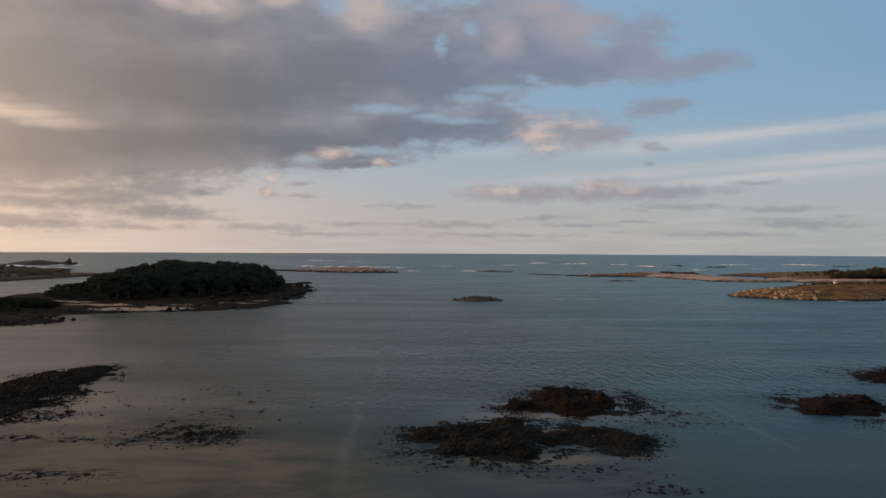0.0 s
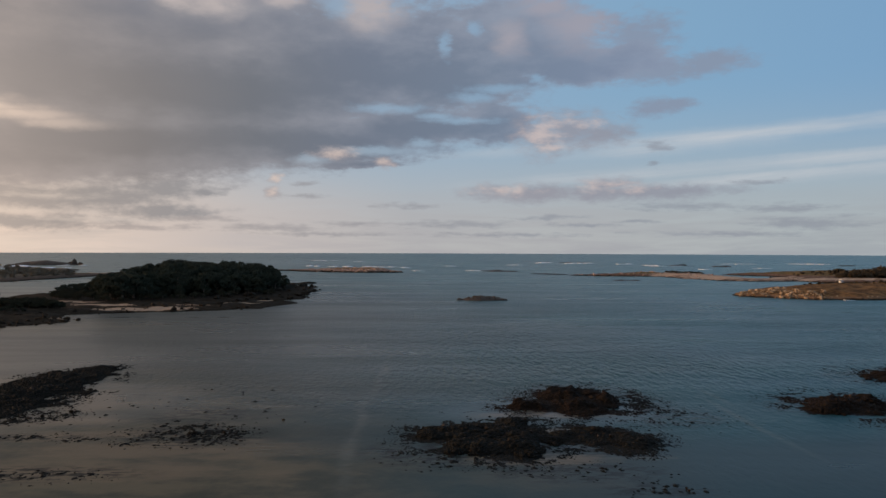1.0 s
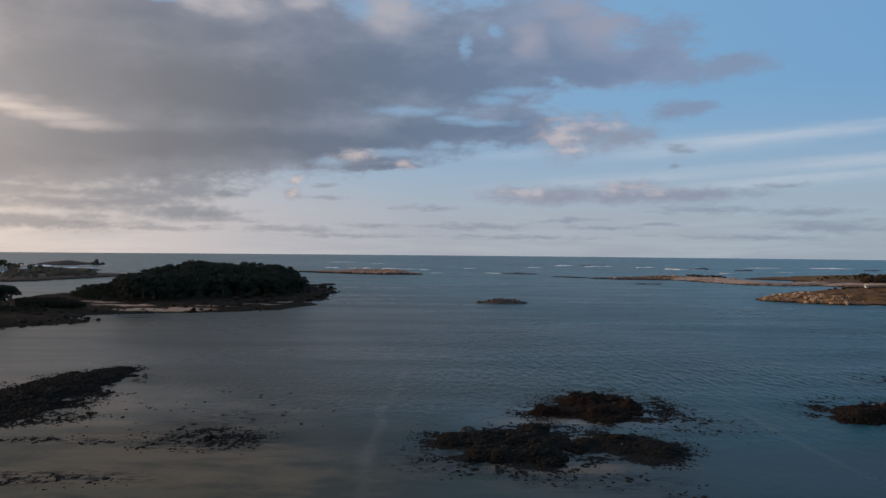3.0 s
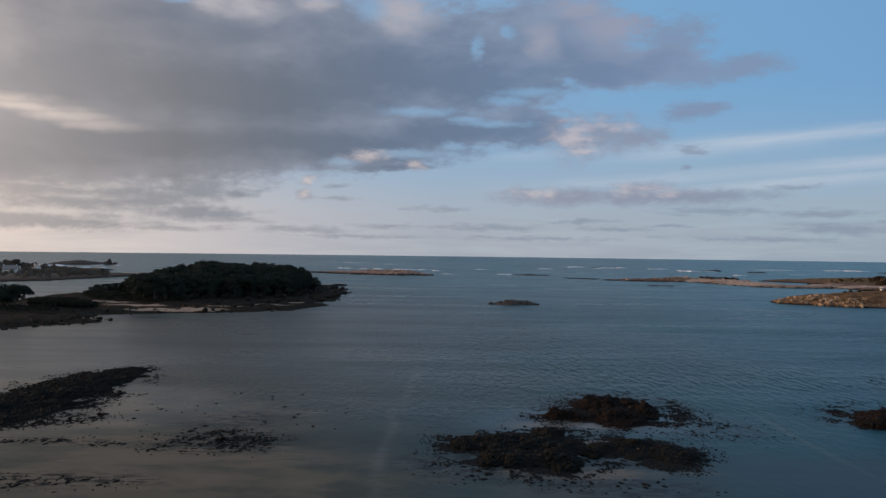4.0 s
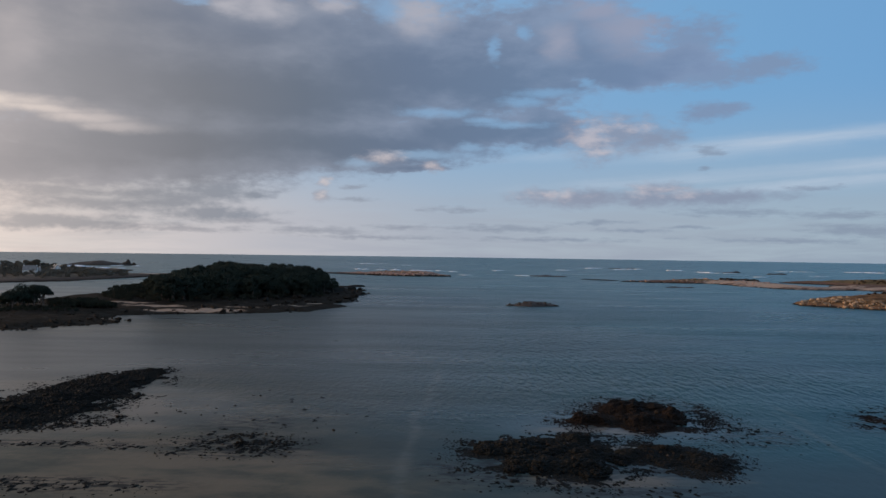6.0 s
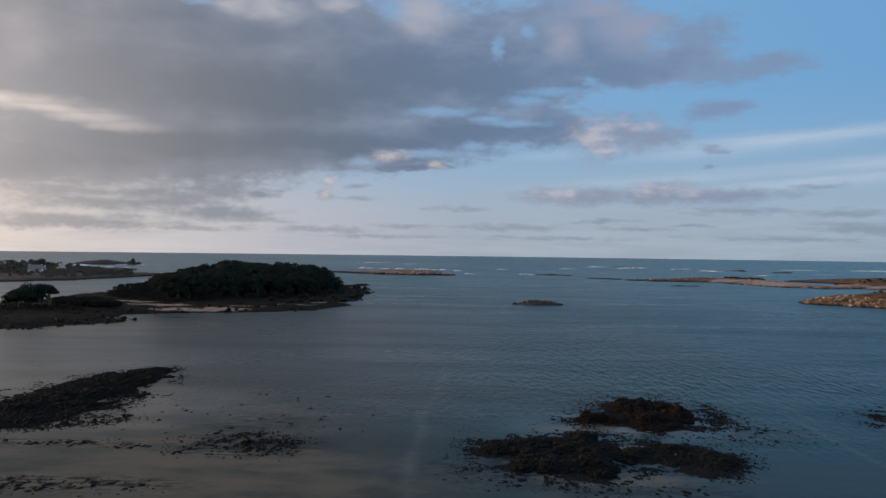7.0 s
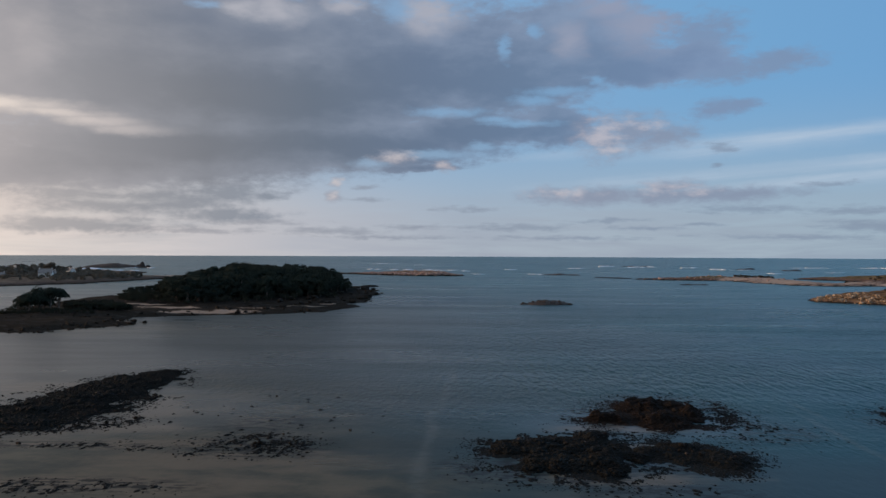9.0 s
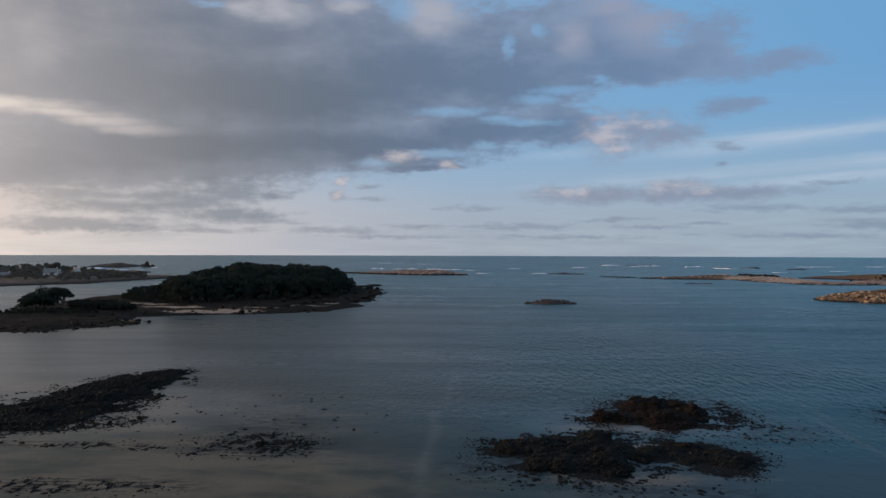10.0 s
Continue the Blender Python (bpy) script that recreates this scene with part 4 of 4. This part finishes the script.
def house(name, x, y, z, turn, w=9.0, d=7.0, wall=3.2, rise=3.2, label="white cottage with a grey slate roof", windows=3):
    t = thing(name, x, y, z - 0.3, label, "house", "headland houses")
    t.rotation_euler = (0, 0, radians(turn))
    a, b = w / 2, d / 2
    v = [(-a, -b, 0), (a, -b, 0), (a, b, 0), (-a, b, 0), (-a, -b, wall), (a, -b, wall), (a, b, wall), (-a, b, wall), (-a, 0, wall + rise), (a, 0, wall + rise)]
    f = [[0, 1, 5, 4], [2, 3, 7, 6], [1, 2, 6, 9, 5], [3, 0, 4, 8, 7], [3, 2, 1, 0]]
    walls = part("wall", from_arrays("house_wall", v, f, WHITEWASH), t)
    o, th = 0.35, 0.22
    k = rise / b
    v = []
    for dz in (0.02, th):
        v += [(-a - o, -b - o, wall - o * k + dz), (a + o, -b - o, wall - o * k + dz), (a + o, 0, wall + rise + dz), (-a - o, 0, wall + rise + dz), (a + o, b + o, wall - o * k + dz), (-a - o, b + o, wall - o * k + dz)]
    f = [[6, 7, 8, 9], [9, 8, 10, 11], [3, 2, 1, 0], [5, 4, 2, 3], [0, 1, 7, 6], [4, 5, 11, 10], [1, 2, 8, 7], [2, 4, 10, 8], [3, 0, 6, 9], [5, 3, 9, 11]]
    roof = part("roof", from_arrays("house_roof", v, f, SLATE), t, "grey slate roof")
    for s in (-1, 1):
        part("chimney", from_arrays("chimney", *box(s * (a - 0.5) - 0.4, s * (a - 0.5) + 0.4, -0.35, 0.35, wall + rise - 0.6, wall + rise + 1.0), WHITEWASH), roof)
    for i in range(windows):
        cx = -a + w * (i + 0.5) / windows
        if i == windows // 2:
            part("door", from_arrays("house_door", *box(cx - 0.5, cx + 0.5, -b - 0.06, -b + 0.02, 0.05, 2.1), DOOR_PAINT), walls)
        else:
            part("window", from_arrays("house_window", *box(cx - 0.55, cx + 0.55, -b - 0.05, -b + 0.02, 1.0, 2.2), PANE), walls)
    return t


HOUSES = [
    ("cottage", -421, 848, 38, 9.0, 8.5, 2.8, 3.8),
    ("cottage", -409, 866, -40, 8.0, 6.5, 4.6, 3.0),
    ("cottage", -476, 882, -50, 9.0, 7.5, 3.4, 3.2),
    ("cottage", -448, 800, 30, 11.0, 8.0, 4.4, 3.8),
    ("cottage", -402, 800, 15, 12.0, 8.0, 4.8, 3.8),
    ("cottage", -470, 790, -20, 9.0, 7.0, 3.6, 3.2),
]
for name, x, y, turn, w, d, wall, rise in HOUSES:
    house(name, x, y, left_shore_z(x, y), turn, w, d, wall, rise)
house("boat_shed", 384, 735, spit_z(384, 735), 30, 3.6, 3.0, 2.0, 1.2, "small white shed with a grey roof by the beach", 1)

# a rock stack off the headland
stack = thing("rock_stack", -548, 1416, 1.5, "dark jagged rock stack among breakers off the headland", "rock")
for k, (x, y, size, h) in enumerate(((2, 0, 6.5, 7.5), (9, 2, 5.0, 3.5), (-6, 1, 5.5, 4.2), (-1, -2, 4.5, 5.0))):
    v, f = lumpy(90 + k, 2, 0.4, 1.0, 1.0)
    v = v * (size, size * 0.8, h) + (0, 0, h * 0.4)
    v[:, :2] *= np.clip(1.15 - 0.75 * v[:, 2:] / (1.4 * h), 0.15, 1.3)
    part("crag", from_arrays("crag", v + (x, y, 0), f, DARK_ROCK), stack)


# ---- seaweed reefs in the shallows ----
def reef(name, blobs, label, lumps, fringe, seed, size=(0.10, 0.40), tall=0.75, stones=10, spread=0.75, mat=None):
    """Weed-hung stones: a dense heap inside the blobs (x, y, rx, ry), thinning out into loose tufts."""
    r = np.random.RandomState(seed)
    c = np.array(blobs)
    cx, cy = c[:, 0].mean(), c[:, 1].mean()
    base = thing(name, cx, cy, 0, label, "reef", "seaweed reefs")

    def inside(x, y):
        wx = x + (fbm(x, y, 6.0, seed) - 0.5) * 4
        wy = y + (fbm(x, y, 6.0, seed + 9) - 0.5) * 7
        m = np.max([1 - np.hypot((wx - q[0]) / q[2], (wy - q[1]) / q[3]) for q in blobs], axis=0)
        return m - 0.13 + (fbm(x, y * 0.6, 3.2, seed + 3) - 0.5) * 0.95

    def crag(x, y):
        return 0.15 + 2.6 * np.clip(fbm(x, y, 4.0, seed + 5) - 0.3, 0, 1) ** 1.3

    def heap(count, dense):
        w = 1.0 if dense else 1 + spread
        got = np.zeros((0, 3))
        while len(got) < count:
            q = blobs_pick(count * 4)
            x = q[:, 0] + q[:, 2] * w * 1.15 * q[:, 4]
            y = q[:, 1] + q[:, 3] * w * 1.15 * q[:, 5]
            m = inside(x, y)
            keep = m > 0.0 if dense else (m > -spread) & (r.uniform(size=len(m)) < np.exp(1.5 * np.minimum(m, 0))) & (fbm(x, y, 4.0, seed + 7) > (0.49 if lumps > 1000 else 0.40))
            got = np.vstack([got, np.stack([x, y, m], 1)[keep]])
        return got[:count]

    def blobs_pick(k):
        area = c[:, 2] * c[:, 3]
        q = c[r.choice(len(c), k, p=area / area.sum())]
        a, s = r.uniform(0, 6.28, k), np.sqrt(r.uniform(size=k))
        return np.column_stack([q, np.cos(a) * s, np.sin(a) * s])

    def joined(spots, sizes, flats, lift):
        v0, f0 = BALL1
        n_, nv = len(spots), len(v0)
        v = np.repeat(v0[None], n_, 0) * (1 + r.normal(scale=0.17, size=(n_, nv, 1)))
        a = r.uniform(0, 6.28, n_)
        sx, sy = sizes * r.uniform(0.8, 1.7, n_), sizes * r.uniform(0.6, 1.1, n_)
        v = v * np.stack([sx, sy, sizes * flats], 1)[:, None]
        x = v[..., 0] * np.cos(a)[:, None] - v[..., 1] * np.sin(a)[:, None]
        y = v[..., 0] * np.sin(a)[:, None] + v[..., 1] * np.cos(a)[:, None]
        v = np.stack([x + (spots[:, 0] - cx)[:, None], y + (spots[:, 1] - cy)[:, None], v[..., 2] + lift[:, None]], -1)
        f = f0[None] + (np.arange(n_) * nv)[:, None, None]
        return v.reshape(-1, 3), f.reshape(-1, 3)

    mat = mat or WEED
    def tufts(spots, sizes):
        k, n_ = 7, len(spots)
        a = np.arange(k) * 2 * np.pi / k + r.uniform(0, 6.28, (n_, 1))
        q = sizes[:, None] * r.uniform(0.45, 1.35, (n_, k))
        x = spots[:, :1] - cx + q * np.cos(a) * r.uniform(0.7, 1.25, (n_, 1))
        y = spots[:, 1:2] - cy + q * np.sin(a) * r.uniform(1.0, 1.9, (n_, 1))
        rim = np.stack([x, y, np.full((n_, k), -0.03)], -1)
        top = np.stack([spots[:, 0] - cx, spots[:, 1] - cy, sizes * r.uniform(0.12, 0.42, n_)], -1)[:, None]
        v = np.concatenate([rim, top], 1)
        f = np.array([[i, (i + 1) % k, k] for i in range(k)])[None] + (np.arange(n_) * (k + 1))[:, None, None]
        return v.reshape(-1, 3), f.reshape(-1, 3)

    if lumps and tall >= 0.5:
        x0, x1 = (c[:, 0] - c[:, 2]).min() - 5, (c[:, 0] + c[:, 2]).max() + 5
        y0, y1 = (c[:, 1] - c[:, 3]).min() - 5, (c[:, 1] + c[:, 3]).max() + 5
        gx, gy = np.meshgrid(np.arange(x0, x1, 0.5), np.arange(y0, y1, 0.5))
        m = inside(gx, gy)
        gz = np.where(m > 0, 0.03 + np.clip(m, 0, 0.6) * tall * 1.7 * crag(gx, gy), -0.3)
        idx = np.arange(gx.size).reshape(gx.shape)
        quads = np.stack([idx[:-1, :-1], idx[:-1, 1:], idx[1:, 1:], idx[1:, :-1]], -1).reshape(-1, 4)
        quads = quads[(m.ravel()[quads] > 0).any(1)]
        used, inverse = np.unique(quads, return_inverse=True)
        bed = np.stack([gx.ravel() - cx, gy.ravel() - cy, gz.ravel()], 1)[used]
        part("rock_bed", from_arrays("rock_bed", bed, inverse.reshape(-1, 4), mat), base)
    if lumps:
        spots = heap(lumps, tall >= 0.5)
        sizes = r.uniform(*size, lumps) * (0.7 + 0.5 * np.clip(spots[:, 2], 0, 0.6))
        lift = np.clip(spots[:, 2], 0, 0.6) * tall * 1.7 * crag(spots[:, 0], spots[:, 1]) + r.uniform(0, 0.3, lumps) ** 1.5
        part("weed", from_arrays("weed", *joined(spots, sizes, r.uniform(0.35, 0.9, lumps) * (1.0 if tall >= 0.5 else 0.45), lift), mat, True), base, kind="stuff")
    spots = heap(fringe, False)
    sizes = 0.06 + 0.60 * r.uniform(0, 1, fringe) ** 3.0 * np.exp(0.8 * np.minimum(spots[:, 2], 0))
    part("tuft", from_arrays("tuft", *tufts(spots, sizes), mat), base, kind="stuff")
    if stones:
        for x, y, m in heap(stones, bool(lumps)):
            s = r.uniform(0.25, 0.6) if lumps else r.uniform(0.2, 0.4)
            ob = part("stone", (WEEDY_BOULDERS if r.uniform() < 0.8 else DARK_BOULDERS)[r.randint(5)], base)
            ob.location = (x - cx, y - cy, max(m, 0) * tall * 1.2 + 0.1)
            ob.scale, ob.rotation_euler = (s, s, s), (r.uniform(-0.3, 0.3), 0, r.uniform(0, 6.28))
    return base


reef("seaweed_reef", [(36, 161, 9, 12), (33, 166, 6, 8), (38.5, 162, 6, 9), (33, 152, 6, 6), (23, 154, 4.5, 4)], "reddish-brown seaweed heaped over rocks in shallow water", 12000, 15000, 1, tall=1.8, spread=1.3, mat=RED_WEED)
reef("seaweed_reef", [(13, 130, 8, 9), (18.5, 128, 5.5, 7), (16.5, 122, 6, 6), (7, 131, 5, 6), (18, 139, 4, 6), (10.5, 122, 5, 4.5)], "dark seaweed-covered rocks in shallow water", 12000, 19000, 2, tall=1.35, spread=1.5)
reef("seaweed_reef", [(30, 130, 6, 6), (33.5, 126, 5, 6), (35.5, 123.5, 4, 3.5), (26, 129, 4.5, 6)], "dark seaweed-covered rocks in shallow water", 8000, 12000, 3, tall=1.1, spread=1.3)
reef("seaweed_reef", [(-75, 203, 7, 10), (-77, 190, 11, 14), (-77, 175, 12.5, 16), (-78, 160, 12.5, 14), (-80, 147, 12, 10), (-98, 156, 12, 12)], "long dark reef of seaweed on a sandbank", 16000, 9000, 4, tall=0.9, spread=0.6)
reef("seaweed_reef", [(85, 155, 8, 10), (80, 152, 5, 6), (89, 158, 5, 6)], "brown seaweed heaped over rocks in shallow water", 7000, 11000, 5, tall=1.4, spread=1.5, mat=RED_WEED)
reef("seaweed_reef", [(115, 188, 8, 11), (128, 192, 13, 12)], "brown seaweed heaped over rocks in shallow water", 6000, 5000, 6, tall=1.0, spread=1.0, mat=RED_WEED)
reef("weed_patch", [(-33, 132, 6, 5), (-38, 129, 4, 3), (-28, 133, 3.5, 3), (-34, 139, 3, 2.5)], "loose tufts of seaweed strewn over wet sand", 260, 1300, 7, (0.06, 0.34), 0.3, 5, 1.6)
reef("weed_patch", [(-57, 107, 7, 2.2), (-46, 108, 5, 2), (-61, 111, 3, 1.5)], "loose tufts of seaweed strewn over wet sand", 40, 420, 8, (0.05, 0.24), 0.2, 0, 1.5)
reef("weed_patch", [(-66, 131, 10, 1.4), (-49, 129, 2.5, 1.0)], "loose tufts of seaweed strewn over wet sand", 40, 420, 9, (0.05, 0.2), 0.2, 2, 1.4)
reef("weed_patch", [(24, 109, 5, 2.5), (33, 100, 4, 3)], "loose tufts of seaweed floating in the shallows", 20, 170, 10, (0.06, 0.3), 0.2, 2, 1.4)
reef("weed_patch", [(-65, 147, 5, 2.6), (-62, 151, 3, 2), (-70, 142, 5, 2.5)], "loose tufts of seaweed strewn over wet sand", 260, 900, 12, (0.06, 0.32), 0.35, 6, 1.3)
reef("weed_patch", [(3, 119, 5, 5), (10, 113, 6, 3), (16, 110, 6, 2)], "loose tufts of seaweed floating in the shallows", 20, 360, 14, (0.06, 0.26), 0.2, 0, 1.3)
reef("weed_patch", [(47, 146, 7, 8), (46, 160, 4, 6), (27, 142, 5, 2.5)], "loose tufts of seaweed floating in the shallows", 0, 560, 11, stones=0, spread=1.2)
reef("weed_patch", [(-45, 150, 14, 14), (-35, 160, 14, 14)], "scattered tufts of seaweed on the sandy bottom", 0, 260, 15, stones=6, spread=1.0)


# ---- breakers ----
def breaker(x0, y0, x1, y1, width, height, seed):
    """A ragged line of white water."""
    r = np.random.RandomState(seed)
    count = max(40, int(math.hypot(x1 - x0, y1 - y0) / 0.8))
    v0, f0 = BALL1
    verts, faces = [], []
    for k in range(count):
        t = r.uniform()
        if vnoise(np.array(t * 9.0), np.array(0.5), seed) < 0.42:
            continue
        s = r.uniform(0.3, 1.0) * (1 - abs(2 * t - 1) ** 3)
        v = v0 * (1 + r.normal(scale=0.25, size=(len(v0), 1))) * (7.5 * s + 0.5, width * s * 0.4 + 0.3, 0.75 * height * s + 0.10)
        faces += (f0 + len(verts) * 1).tolist()
        verts += (v + (x0 + (x1 - x0) * t, y0 + (y1 - y0) * t + r.normal(scale=width * 0.3), 0)).tolist()
    ob = new("breaker", from_arrays("breaker", verts, faces, FOAM, True))
    return tagged(ob, "white foam of a wave breaking on a reef", "breaking wave", "breakers", "stuff")


BREAKERS = [
    (-224, 1972, -160, 1987, 24, 0.9), (-118, 1838, -92, 1830, 18, 0.8), (-165, 1372, -140, 1373, 14, 1.8), (-130, 1360, -30, 1330, 14, 1.4),
    (-32, 1351, 2, 1279, 12, 1.0), (6, 1122, 26, 1098, 8, 0.5), (62, 1410, 78, 1412, 10, 0.7), (80, 1133, 100, 1108, 9, 0.7),
    (177, 1523, 216, 1530, 14, 0.8), (252, 1705, 304, 1780, 18, 1.7), (304, 1655, 380, 1730, 18, 1.4), (397, 1617, 436, 1624, 16, 1.5),
    (424, 1519, 440, 1430, 14, 1.2), (425, 1214, 438, 1215, 8, 0.8), (617, 1658, 700, 1670, 12, 1.1), (765, 1690, 838, 1652, 14, 1.5),
]
SHORE_BREAKERS = [
    (535, 1295, 565, 1299, 8, 0.5), (405, 950, 425, 954, 6, 0.5), (455, 1455, 480, 1462, 8, 0.8), (255, 484, 300, 503, 1.6, 0.10), (300, 503, 380, 522, 1.8, 0.10),
    (-620, 1280, -440, 1140, 40, 1.5), (-570, 1395, -500, 1390, 16, 1.2), (-480, 1180, -420, 1090, 18, 1.0), (-650, 1335, -560, 1300, 36, 2.6), (-812, 1440, -780, 1443, 20, 2.0),
]
for k, row in enumerate(BREAKERS + SHORE_BREAKERS):
    breaker(*row, 200 + k)
